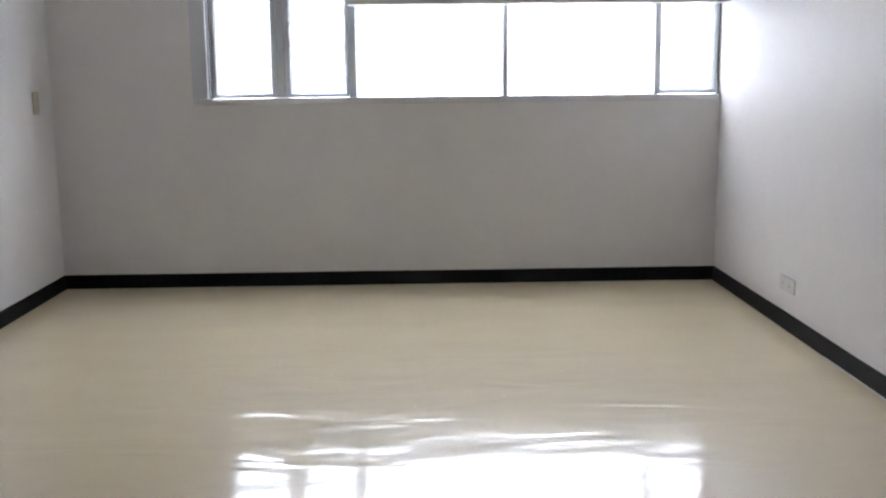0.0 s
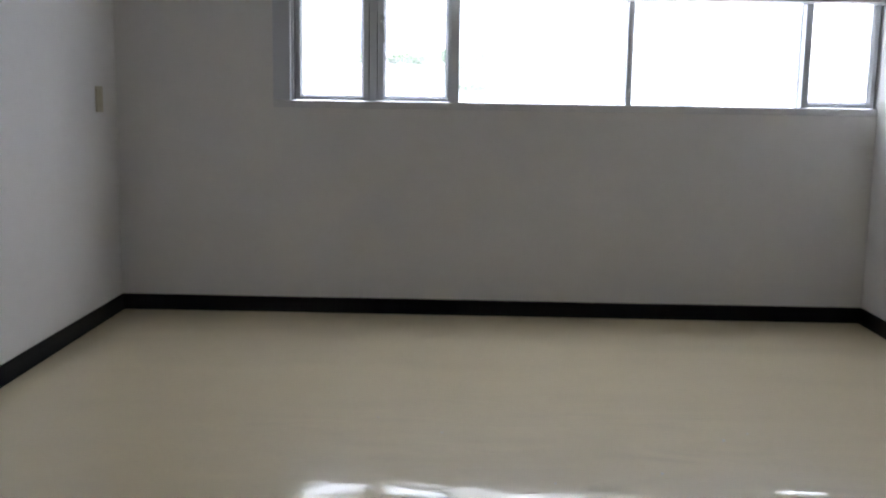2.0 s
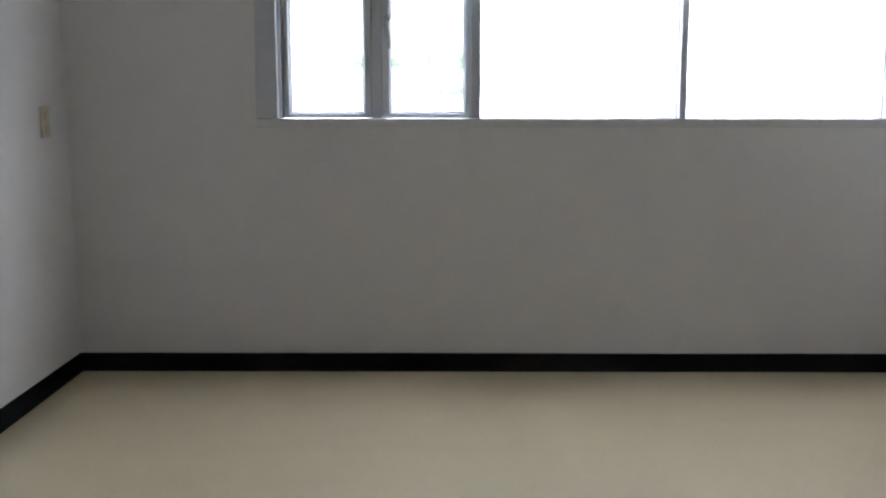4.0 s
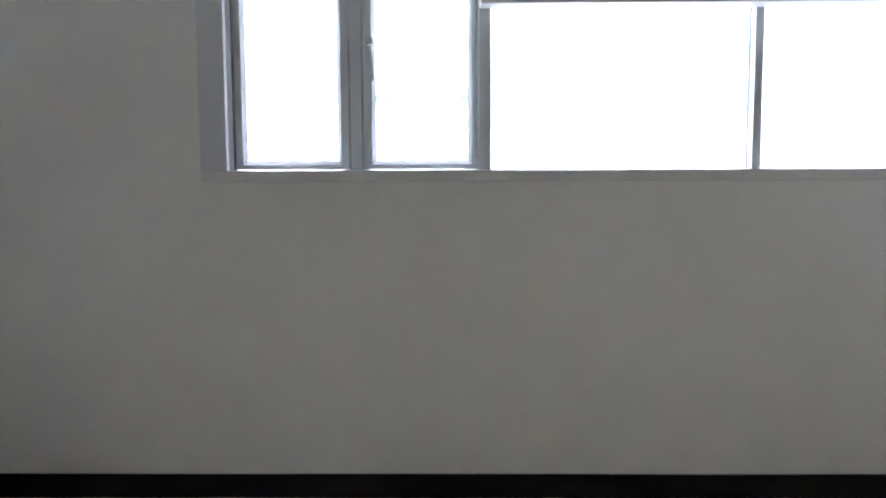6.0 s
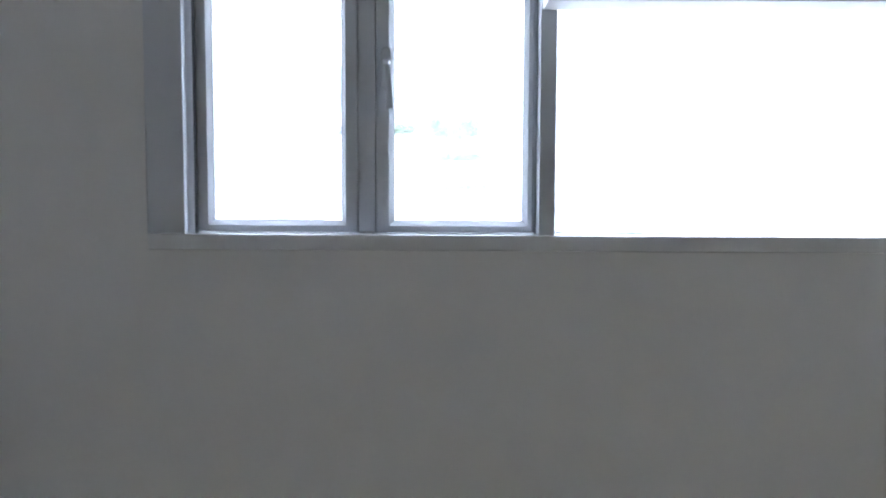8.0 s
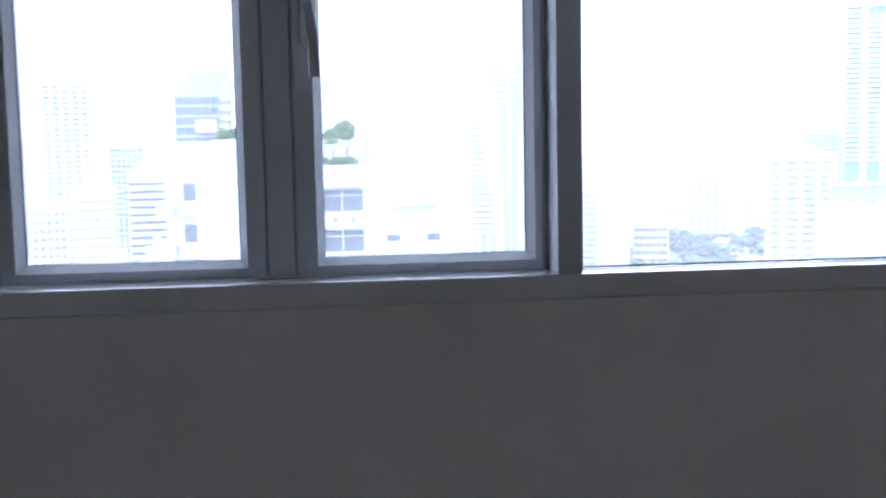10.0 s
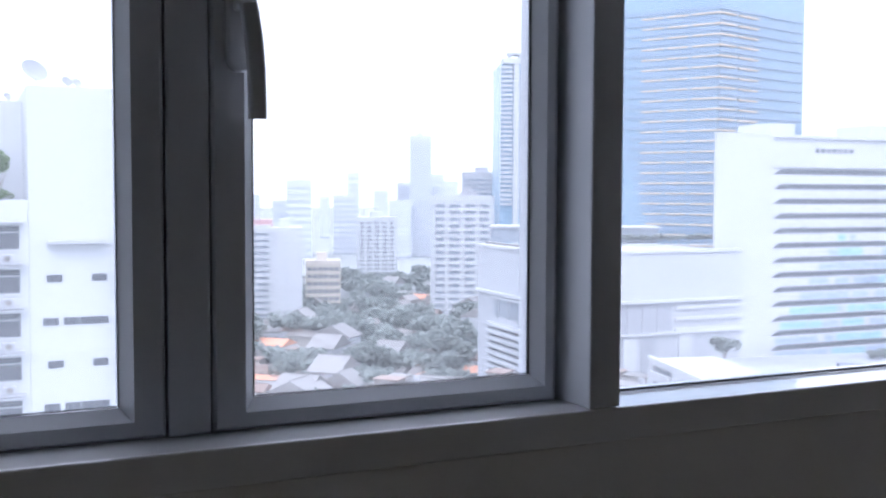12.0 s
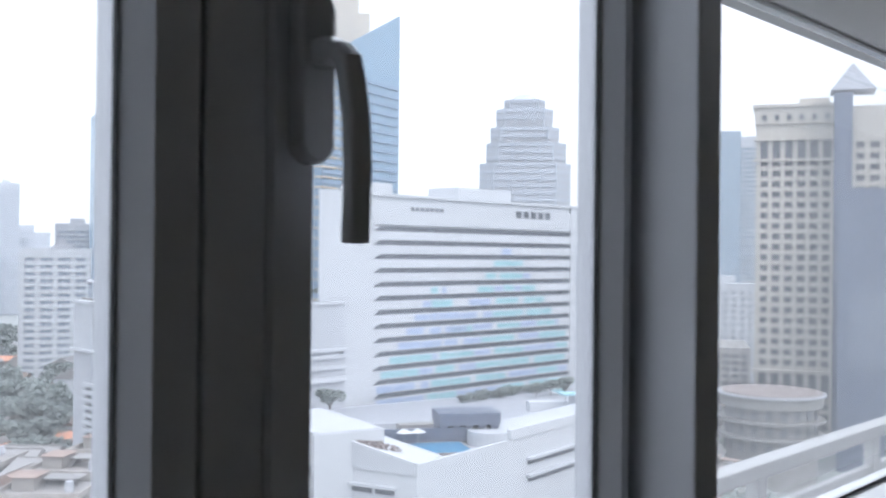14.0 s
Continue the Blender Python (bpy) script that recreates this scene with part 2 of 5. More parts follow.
# ---- the room ----
W, BACK, H = 3.925, -7.6, 2.7   # right wall, rear wall, ceiling
WX0, WZ0, WZ1 = 0.82, 1.082, 2.5  # window opening


def structure(ob, label):
    return tagged(ob, label, "", "", "structure")


structure(block("floor", -0.15, W + 0.15, BACK - 0.15, 0.0, -0.2, 0.0, FLOOR), "glossy waxed beige sheet floor")
structure(block("ceiling", -0.15, W + 0.15, BACK - 0.15, 0.12, H, H + 0.2, CEIL), "plain white painted ceiling")
structure(block("wall_west", -0.15, 0.0, BACK - 0.15, 0.12, 0.0, H, WALL), "plain white painted side wall")
structure(block("wall_east", W, W + 0.15, BACK - 0.15, 0.12, 0.0, H, WALL), "plain white painted side wall")
structure(block("wall_south", 0.0, W, BACK - 0.15, BACK, 0.0, H, WALL), "plain white painted rear wall")
bm = bmesh.new()
box(bm, 0.0, W, 0.0, 0.12, 0.0, WZ0)
box(bm, 0.0, WX0, 0.0, 0.12, WZ0, H)
box(bm, WX0, W, 0.0, 0.12, WZ1, H)
structure(part("wall_north", bm, WALL), "white painted window wall with a wide strip window")


def skirting(name, length, m):
    """Black cove base with a rounded top edge that is not quite true."""
    bm = bmesh.new()
    n = 40
    prof = [(0.0, 0.0), (-0.013, 0.0), (-0.009, 0.010), (-0.007, 0.074), (-0.005, 0.081), (0.0, 0.082)]
    rings = []
    for i in range(n + 1):
        x = length * i / n
        wob = 0.0022 * noise.noise((x * 1.3, len(name), 0.3))
        push = -0.0018 * abs(noise.noise((x * 2.1, 4.0, len(name))))
        rings.append([bm.verts.new((x, py + (push if py < 0 else 0), pz + (wob if pz > 0.05 else 0))) for py, pz in prof])
    for a, b in zip(rings, rings[1:]):
        for k in range(len(prof) - 1):
            bm.faces.new((a[k], b[k], b[k + 1], a[k + 1]))
    bm.faces.new(rings[0])
    bm.faces.new(rings[-1][::-1])
    ob = part(name, bm, RUBBER, smooth=False)
    ob.matrix_basis = m
    return structure(ob, "black rubber skirting along the foot of the wall")


skirting("baseboard_north", W, pose(0, -0.0005, 0))
skirting("baseboard_west", -BACK, pose(0.0005, BACK, 0, 0, 0, 90))
skirting("baseboard_east", -BACK, pose(W - 0.0005, 0, 0, 0, 0, -90))
skirting("baseboard_south", W, pose(W, BACK + 0.0005, 0, 0, 0, 180))

# ---- the window ----
FY0, FY1 = -0.005, 0.095        # room side and weather side of the frame
win = structure(empty("window_1", Matrix(), "white aluminium strip window with casements and fixed panes", "window"), "")


def member(name, x0, x1, z0, z1, y0=FY0, y1=FY1, parent=None, bev=0.0025, mat=None):
    return block(name, x0, x1, y0, y1, z0, z1, mat or FRAME, parent or win, bev=bev)


member("window_sill", WX0 + 0.001, W - 0.002, WZ0 + 0.001, 1.12, mat=SILL)
member("jamb", WX0 + 0.001, 0.911, 1.1205, 2.449)
member("jamb", W - 0.012, W - 0.002, 1.1205, 2.449, y0=0.05)
member("window_head", WX0 + 0.001, W - 0.002, 2.45, WZ1 - 0.001)
member("mullion", 1.741, 1.780, 1.1205, 2.449)
member("mullion", 2.638, 2.667, 1.1205, 2.449, y0=0.006, y1=0.126)
member("mullion", 3.531, 3.566, 1.1205, 2.449, y0=-0.004, y1=0.126)
member("mullion_foot", 3.512, 3.563, 1.0835, 1.1195, y0=-0.012, y1=-0.0055)
# stepped inner lining of the casement opening
member("lining", 0.9115, 0.927, 1.1205, 2.449, y0=0.022, y1=0.094)
member("lining", 1.7330, 1.7405, 1.1205, 2.449, y0=0.062, y1=0.094)


block("weather_seal", 0.9272, 0.9288, 0.024, 0.0495, 1.121, 2.448, GASKET, win, "black rubber seal")


def pane(x0, x1, z0, z1, y, parent, mat=None):
    ob = block("pane", x0, x1, y - 0.003, y + 0.003, z0, z1, mat or GLASS, parent, "clear glass")
    ob.visible_shadow = False
    return ob


def gasket(x0, x1, z0, z1, y, parent, w=0.006, deep=0.006):
    bm = bmesh.new()
    f = y - deep
    box(bm, x0, x1, f, y - 0.0035, z0, z0 + w)
    box(bm, x0, x1, f, y - 0.0035, z1 - w, z1)
    box(bm, x0, x0 + w, f, y - 0.0035, z0 + w, z1 - w)
    box(bm, x1 - w, x1, f, y - 0.0035, z0 + w, z1 - w)
    return part("gasket", bm, GASKET, parent, "black rubber gasket")


def sash(name, x0, x1, gx0, gx1, y0, y1, z0, gz0, z1, parent):
    """A casement: a frame whose inner edge slopes to the glass, mitred at the corners."""
    bm = bmesh.new()
    gz1 = z1 - (gz0 - z0)
    s = 0.011
    def ring(ax0, ax1, az0, az1, y):
        return [bm.verts.new(p) for p in ((ax0, y, az0), (ax1, y, az0), (ax1, y, az1), (ax0, y, az1))]
    yg = y0 + 0.020
    loops = [ring(x0, x1, z0, z1, y1), ring(x0, x1, z0, z1, y0 + 0.003), ring(x0 + 0.003, x1 - 0.003, z0 + 0.003, z1 - 0.003, y0),
             ring(gx0 - s, gx1 + s, gz0 - s, gz1 + s, y0), ring(gx0, gx1, gz0, gz1, yg - 0.004), ring(gx0, gx1, gz0 - 0.010, gz1, y1)]
    loops.append(loops[0])
    for a, b in zip(loops, loops[1:]):
        for k in range(4):
            bm.faces.new((a[k], a[(k + 1) % 4], b[(k + 1) % 4], b[k]))
    sa = part(name, bm, FRAME, parent)
    gasket(gx0 + 0.0005, gx1 - 0.0005, gz0 + 0.0005, gz1 - 0.0005, yg + 0.004, sa, 0.0009, 0.0080)
    pane(gx0 - 0.004, gx1 + 0.004, gz0 - 0.004, gz1 + 0.004, yg + 0.004, sa)
    return sa


SY0, SY1 = 0.050, 0.092
left_sash = sash("casement", 0.928, 1.3125, 0.9635, 1.273, SY0, SY1, 1.1215, 1.149, 2.448, win)
right_sash = sash("casement", 1.3565, 1.7325, 1.3985, 1.708, SY0, SY1, 1.1215, 1.149, 2.448, win)
end_sash = sash("casement", 3.5665, W - 0.0125, 3.577, 3.882, 0.026, 0.08, 1.1215, 1.152, 2.448, win)
member("meeting_post", 1.3145, 1.3545, 1.1205, 2.449, y0=0.051, y1=0.085, bev=0.002)
# unseen plate added to block daylight through the sash joints
member("weather_bar", 1.290, 1.380, 1.1205, 2.449, y0=0.0925, y1=0.0975, bev=0.0)
for px0, px1 in ((1.780, 2.638), (2.667, 3.531)):
    pane(px0 + 0.0005, px1 - 0.0005, 1.1205, 2.4495, 0.068, win, GLASS_FIXED)
    gasket(px0 + 0.001, px1 - 0.001, 1.1207, 2.449, 0.068, win, 0.003)

# ---- casement handle ----
handle = part("casement_handle", bmesh.new(), HANDLE, right_sash, "white enamelled lever handle")
bm = bmesh.new()
pts = []
for k in range(24):
    a = 2 * math.pi * k / 24
    cz = 0.037 if math.sin(a) >= 0 else -0.037
    pts.append((1.382 + 0.0135 * math.cos(a), 1.5105 + cz + 0.0135 * math.sin(a)))
rings = []
for y0, g in ((0.0520, 1.0), (0.0420, 1.0), (0.0395, 0.94), (0.0382, 0.82)):
    rings.append([bm.verts.new((1.382 + (x - 1.382) * g, y0, 1.5105 + (z - 1.5105) * (1 - (1 - g) * 0.3))) for x, z in pts])
for a, b in zip(rings, rings[1:]):
    for k in range(24):
        bm.faces.new((a[k], a[(k + 1) % 24], b[(k + 1) % 24], b[k]))
bm.faces.new(rings[0])
bm.faces.new(rings[-1][::-1])
part("escutcheon", bm, HANDLE, handle)
bm = bmesh.new()
path = [(1.383, 0.041, 1.523), (1.383, 0.028, 1.523), (1.3832, 0.0210, 1.5225), (1.3840, 0.0170, 1.518), (1.3855, 0.0150, 1.505),
        (1.3880, 0.0140, 1.485), (1.3900, 0.0145, 1.460), (1.3910, 0.0160, 1.435), (1.3915, 0.0175, 1.4155)]
rings = []
for i, p in enumerate(path):
    a = Vector(path[max(i - 1, 0)])
    b = Vector(path[min(i + 1, len(path) - 1)])
    d = (b - a).normalized()
    side = Vector((1, 0, 0)) - d * d.x
    side.normalize()
    up = d.cross(side)
    hw, ht = (0.0085, 0.0085) if i < 2 else (0.0082, 0.0052)
    rings.append([bm.verts.new(Vector(p) + side * hw * math.copysign(abs(math.cos(t)) ** 0.5, math.cos(t)) + up * ht * math.copysign(abs(math.sin(t)) ** 0.5, math.sin(t)))
                  for t in [2 * math.pi * k / 16 for k in range(16)]])
for a, b in zip(rings, rings[1:]):
    for k in range(16):
        bm.faces.new((a[k], a[(k + 1) % 16], b[(k + 1) % 16], b[k]))
bm.faces.new(rings[0])
bm.faces.new(rings[-1])
part("lever", bm, HANDLE, handle)

# boxed-in head over the fixed panes
head = structure(block("trim_head", 1.745, W - 0.002, -0.15, -0.0055, 1.640, H - 0.001, WALL, bev=0.003), "white painted boxed-in window head")
block("soffit", 1.7805, W - 0.02, -0.005, 0.060, 1.654, 1.668, WALL, head, "pale underside")
block("soffit_bead", 1.7805, W - 0.02, 0.020, 0.032, 1.648, 1.6535, SILL, head, "thin white bead", bev=0.002)

# ---- small fittings ----
def switch_plate():
    e = empty("light_switch", pose(0.0, -0.255, 1.112), "ivory plastic light switch on the white side wall", "switch")
    block("plate", 0.0, 0.010, -0.040, 0.040, -0.063, 0.063, IVORY, e, bev=0.003)
    for z in (-0.026, 0.026):
        block("rocker", 0.0105, 0.016, -0.015, 0.015, z - 0.018, z + 0.018, IVORY, e, bev=0.002)
    for z in (-0.055, 0.055):
        block("screw", 0.0103, 0.0115, -0.003, 0.003, z - 0.003, z + 0.003, HANDLE, e, bev=0.0005)


def socket_plate():
    e = empty("wall_socket", pose(W, -1.232, 0.222), "white plastic wall socket low on the side wall", "socket")
    block("plate", -0.010, 0.0, -0.095, 0.095, -0.036, 0.036, PLASTIC, e, bev=0.003)
    for y in (-0.045, 0.045):
        o = block("outlet", -0.013, -0.0102, y - 0.018, y + 0.018, -0.022, 0.022, PLASTIC, e, bev=0.001)
        for dy in (-0.006, 0.006):
            block("slot", -0.0137, -0.0131, y + dy - 0.0012, y + dy + 0.0012, -0.004, 0.006, SLOT, o)


switch_plate()
socket_plate()

# ---- outside ledge and guard rail ----
structure(block("slab_edge", -3.0, 9.0, 0.1205, 0.62, 0.42, 0.50, LEDGE), "painted concrete ledge outside the window")
structure(block("facade_lower", -3.0, 9.0, 0.1205, 0.16, -6.0, 0.4195, CONCRETE), "painted outer wall below the window")
rail = empty("guard_rail", pose(0, 0.48, 0.50), "white painted metal guard rail on the outer ledge", "railing")
block("top_rail", -2.9, 8.9, -0.024, 0.022, 0.482, 0.512, CONCRETE, rail, bev=0.004)
block("mid_rail", -2.9, 8.9, -0.010, 0.010, 0.395, 0.415, CONCRETE, rail, bev=0.003)
block("infill_panel", -2.9, 8.9, 0.012, 0.018, 0.03, 0.394, LEDGE, rail, "grey infill panel")
bm = bmesh.new()
box(bm, -0.020, 0.020, -0.014, 0.0115, 0.0, 0.4815)
post = mesh_of(bm, CONCRETE, "post")
for k in range(-9, 11):
    shared("post", post, pose(2.87 + 0.62 * k, 0, 0), rail)

# ---- white strip for light in the skirting gap, and flecks on the floor ----
structure(block("trim_floor_line", W - 0.021, W - 0.0145, -4.2, -1.74, 0.0005, 0.003, PLASTIC), "thin white line standing for light under the skirting")
for k, (fx, fy, fs) in enumerate(((1.52, -1.72, 0.006), (1.756, -1.874, 0.006), (2.73, -1.89, 0.009), (2.114, -2.31, 0.006), (2.458, -2.21, 0.008), (2.833, -1.81, 0.006))):
    bm = bmesh.new()
    bmesh.ops.create_icosphere(bm, subdivisions=1, radius=fs)
    for v in bm.verts:
        v.co *= 0.75 + 0.5 * noise.noise(v.co * 300 + Vector((k, 0, 0)))
        v.co.z *= 0.35
    o = part("paint_fleck", bm, PLASTIC)
    o.matrix_basis = pose(fx, fy, fs * 0.25, 0, 0, 40 * k)
    tagged(o, "tiny white paint fleck on the glossy floor", "fleck", "flecks on the floor")

# ---- the city ----
EYE = Vector((1.15, -0.8, 1.36))  # hub of the town plan, which is laid out by bearing and distance
GZ = -56.0                        # street level


def bearing(az):
    return radians(1.028 * az - 0.4)


def spot(az, dist):
    a = bearing(az)
    return EYE.x + dist * math.sin(a), EYE.y + dist * math.cos(a)


def height(el, dist):
    return EYE.z + dist * math.tan(radians(1.027 * el - 0.14))


structure(block("ground", -4500, 4500, -300, 4700, GZ - 2, GZ, GROUND), "hazy built-up city ground")


def facade_pose(az0, d0, az1, d1):
    """The pose of a building whose front runs between two bearings, and its width: x along the front, y away, z up from the street."""
    (xa, ya), (xb, yb) = spot(az0, d0), spot(az1, d1)
    return pose(xa, ya, GZ, 0, 0, math.degrees(math.atan2(yb - ya, xb - xa))), math.hypot(xb - xa, yb - ya)


def adopt(host, extra):
    """Makes a mesh, or all the parts of an empty, parts of the host."""
    inv = host.matrix_basis.inverted()
    if extra.data:
        extra.parent = host
        extra.matrix_basis = inv @ extra.matrix_basis
        return
    for c in list(extra.children):
        c.parent = host
        c.matrix_basis = inv @ extra.matrix_basis @ c.matrix_basis
    bpy.data.objects.remove(extra)


def tower(name, label, az0, az1, d0, el, floors=20, d1=None, depth=None, skin=None, core=None, band=0.5, piers=6, pier=0.2, proud=0.5, low=0, top=0.04, category="building", cap=True, group=""):
    """A building of stacked floors: a glazed body, a proud slab band at each floor, upright piers on front and flanks, a parapet."""
    d1 = d1 or d0
    skin, core = skin or B_WHITE, core or B_GLASS
    m, w = facade_pose(az0, d0, az1, d1)
    h = height(el, d0) - GZ
    depth = depth or max(12.0, w * 0.7)
    e = empty(name, m, label, category, group)
    block("glazing", 0.0, w, 0.0, depth, 0.0, h - 0.3, core, e)
    hp = h * (1 - top)
    step = hp / floors
    bm = bmesh.new()
    box(bm, -proud, w + proud, -proud, depth + proud, 0.0, step * band)
    me = mesh_of(bm, skin, "floor_band")
    for k in range(low, floors):
        shared("floor_band", me, pose(0, 0, step * (k + 1 - band)), e)
    block("parapet", -proud, w + proud, -proud, depth + proud, hp + 0.02, h, skin, e)
    if piers:
        bm = bmesh.new()
        pw = w / piers * pier
        box(bm, -pw / 2, pw / 2, -proud * 0.8, 0.02, 0.0, hp)
        me = mesh_of(bm, skin, "pier")
        for k in range(piers + 1):
            shared("pier", me, pose(min(max(w * k / piers, pw / 2 - proud * 0.7), w - pw / 2 + proud * 0.7), 0, 0), e)
        n = max(2, int(piers * depth / w))
        for k in range(n + 1):
            y = depth * k / n
            shared("pier", me, pose(0, y, 0, 0, 0, -90), e)
            shared("pier", me, pose(w, y, 0, 0, 0, 90), e)
    if cap:
        block("roof_house", w * 0.3, w * 0.62, depth * 0.25, depth * 0.7, h + 0.01, h + 3.2, skin, e)
    return e, w, depth, h


# --- white block across the street, with a roof garden ---
def near_block():
    m, w = facade_pose(-7.8, 73, 7.35, 73)
    e = empty("apartment_block", m, "white rendered apartment block with roof terraces and dishes", "building")
    x = lambda az: 73 * (math.tan(bearing(az)) - math.tan(bearing(-7.8)))
    z = lambda el: height(el, 73) - GZ
    block("lower_wing", 0.0, x(-1.7), 0.0, 14.0, 0.0, z(1.07), B_WHITE, e)
    block("terrace_wing", x(-1.7) + 0.01, x(2.9), 0.0, 14.0, 0.0, z(-0.1), B_WHITE, e)
    block("upper_wing", x(2.9) + 0.02, w, 0.0, 14.0, 0.0, z(5.7), B_WHITE, e)
    block("setback_wall", x(-1.7), x(2.9), 5.0, 14.0, z(-0.1) + 0.01, z(5.2), B_WHITE, e)
    block("parapet", -0.1, x(-1.7) + 0.1, -0.1, 0.1, z(1.07) + 0.005, z(1.07) + 0.35, B_WHITE, e)
    block("roof_step", 3.0, 5.0, 0.3, 3.0, z(1.07) + 0.005, z(1.07) + 0.45, B_WHITE, e)
    # wide windows in stacked rows
    bmf = bmesh.new()
    for a, b, c, d in ((-1.6, 1.6, -0.05, 0.06), (-1.6, 1.6, 1.64, 1.75), (-1.6, -1.52, 0.06, 1.64), (1.52, 1.6, 0.06, 1.64), (-0.04, 0.04, 0.06, 1.64), (-1.52, 1.52, 1.16, 1.22)):
        box(bmf, a, b, -0.10, 0.05, c, d)
    fr = mesh_of(bmf, B_WHITE, "window_frame")
    bmg = bmesh.new()
    box(bmg, -1.52, 1.52, -0.04, 0.06, 0.06, 1.64)
    gl = mesh_of(bmg, B_GLASS, "window")
    bml = bmesh.new()
    box(bml, -1.75, 1.75, -0.7, 0.0, 1.80, 1.92)
    sh = mesh_of(bml, B_PALE, "sunshade")
    bma = bmesh.new()
    box(bma, -0.4, 0.4, -0.45, -0.02, 0.0, 0.55)
    bevel(bma, 0.04, 1)
    ac = mesh_of(bma, B_PALE, "air_conditioner")
    bmfan = bmesh.new()
    bmesh.ops.create_cone(bmfan, cap_ends=True, segments=14, radius1=0.2, radius2=0.2, depth=0.03)
    fan = mesh_of(bmfan, B_ROOF, "fan_grille")
    for k in range(12):
        zz = z(-2.66) - 2.93 * k
        cx = (x(0.1) + x(2.5)) / 2
        wv = shared("window", gl, pose(cx, 0, zz), e)
        shared("window_frame", fr, Matrix(), wv)
        shared("sunshade", sh, Matrix(), wv)
        for dx in (-0.55, 0.75):
            a = shared("air_conditioner", ac, pose(cx + dx, 0, zz - 0.82), e)
            shared("fan_grille", fan, pose(0, -0.46, 0.28, 90, 0, 0), a)
        block("ledge", cx - 1.75, cx + 1.75, -0.55, 0.0, zz - 0.95, zz - 0.83, B_PALE, e)
    # small windows and an awning on the blank wall
    bms = bmesh.new()
    box(bms, -0.5, 0.5, -0.05, 0.05, 0.0, 0.5)
    sm = mesh_of(bms, B_GLASS, "small_window")
    block("awning", x(3.75), x(6.6), -0.8, 0.0, z(-2.36), z(-2.2), B_PALE, e, "thin concrete awning")
    for k in range(11):
        for a in ((4.1, 6.3) if k % 2 == 0 else (3.9, 4.9, 5.7, 6.35)):
            shared("small_window", sm, pose(x(a), 0, z(-4.35) - 2.93 * k), e)
    # balconies at both ends
    bmb = bmesh.new()
    box(bmb, -0.55, 0.55, -0.9, 1.6, 0.0, 0.14)
    box(bmb, -0.55, 0.55, -0.9, -0.82, 0.14, 1.0)
    box(bmb, -0.55, -0.47, -0.82, 1.6, 0.14, 1.0)
    box(bmb, 0.47, 0.55, -0.82, 1.6, 0.14, 1.0)
    bal = mesh_of(bmb, B_WHITE, "balcony")
    bmd = bmesh.new()
    box(bmd, -0.45, 0.45, -0.04, 0.02, 0.0, 2.1)
    dr = mesh_of(bmd, B_GLASS, "balcony_door")
    for k in range(13):
        zz = z(-2.6) - 2.93 * k
        for bx in (-0.35, 1.15, w + 0.35):
            b = shared("balcony", bal, pose(bx, 0, zz), e)
            if bx == 1.15:
                shared("balcony_door", dr, pose(0.1, 0, 0.14), b)
    # roof-top dish and clutter
    for dx, r in ((x(3.3), 0.9), (x(4.9), 0.4), (x(5.4), 0.35), (x(2.2), 0.3)):
        bm = bmesh.new()
        rings = []
        for i in range(6):
            rr = r * i / 5
            rings.append([bm.verts.new((rr * math.cos(t), -0.35 * rr * rr / r, rr * math.sin(t))) for t in [2 * math.pi * k / 18 for k in range(18)]] if i else [bm.verts.new((0, 0, 0))])
        for k in range(18):
            bm.faces.new((rings[0][0], rings[1][k], rings[1][(k + 1) % 18]))
        for a, b in zip(rings[1:], rings[2:]):
            for k in range(18):
                bm.faces.new((a[k], a[(k + 1) % 18], b[(k + 1) % 18], b[k]))
        ret = bmesh.ops.extrude_face_region(bm, geom=list(bm.faces))
        bmesh.ops.translate(bm, verts=[v for v in ret["geom"] if isinstance(v, bmesh.types.BMVert)], vec=(0, 0.04, 0))
        box(bm, -0.04, 0.04, 0.0, 0.08, -r * 1.3, 0.0)
        d = part("satellite_dish", bm, B_SUNK, None)
        zt = height(5.7, 73) if dx > x(2.9) else height(5.2, 73)
        d.matrix_basis = m @ pose(dx, 1.2 if dx > x(2.9) else 5.6, zt - GZ + r * 1.05, -35, 0, 25)
        tagged(d, "pale grey satellite dish on a white flat roof", "dish", "dishes on the roof")
    return e, m, x, z


NEAR, NEAR_M, NX, NZ = near_block()


# --- trees ---
def crown_mesh(seed, n, rx, rz, size, mat, palm=False):
    rnd = random.Random(seed)
    bm = bmesh.new()
    lobes = [(rnd.uniform(-0.55, 0.55) * rx, rnd.uniform(-0.55, 0.55) * rx, rnd.uniform(-0.35, 0.45) * rz, rnd.uniform(0.35, 0.62)) for _ in range(9)]
    for _ in range(n):
        lx, ly, lz, lr = rnd.choice(lobes)
        v = Vector((rnd.gauss(0, 1), rnd.gauss(0, 1), rnd.gauss(0, 1))).normalized() * rnd.uniform(0.55, 1.0)
        c = Vector((lx + v.x * lr * rx, ly + v.y * lr * rx, lz + v.z * lr * rz))
        s = size * rnd.uniform(0.6, 1.4)
        q = Euler((rnd.uniform(-1, 1), rnd.uniform(-1, 1), rnd.uniform(0, 6.28))).to_matrix()
        bm.faces.new([bm.verts.new(c + q @ Vector(p) * s) for p in ((-1, -0.5, 0), (0, -0.8, 0.25), (1, -0.3, 0), (0.7, 0.6, -0.1), (-0.6, 0.7, 0.2))])
    me = bpy.data.meshes.new("crown")
    bm.to_mesh(me)
    bm.free()
    me.materials.append(mat)
    return me


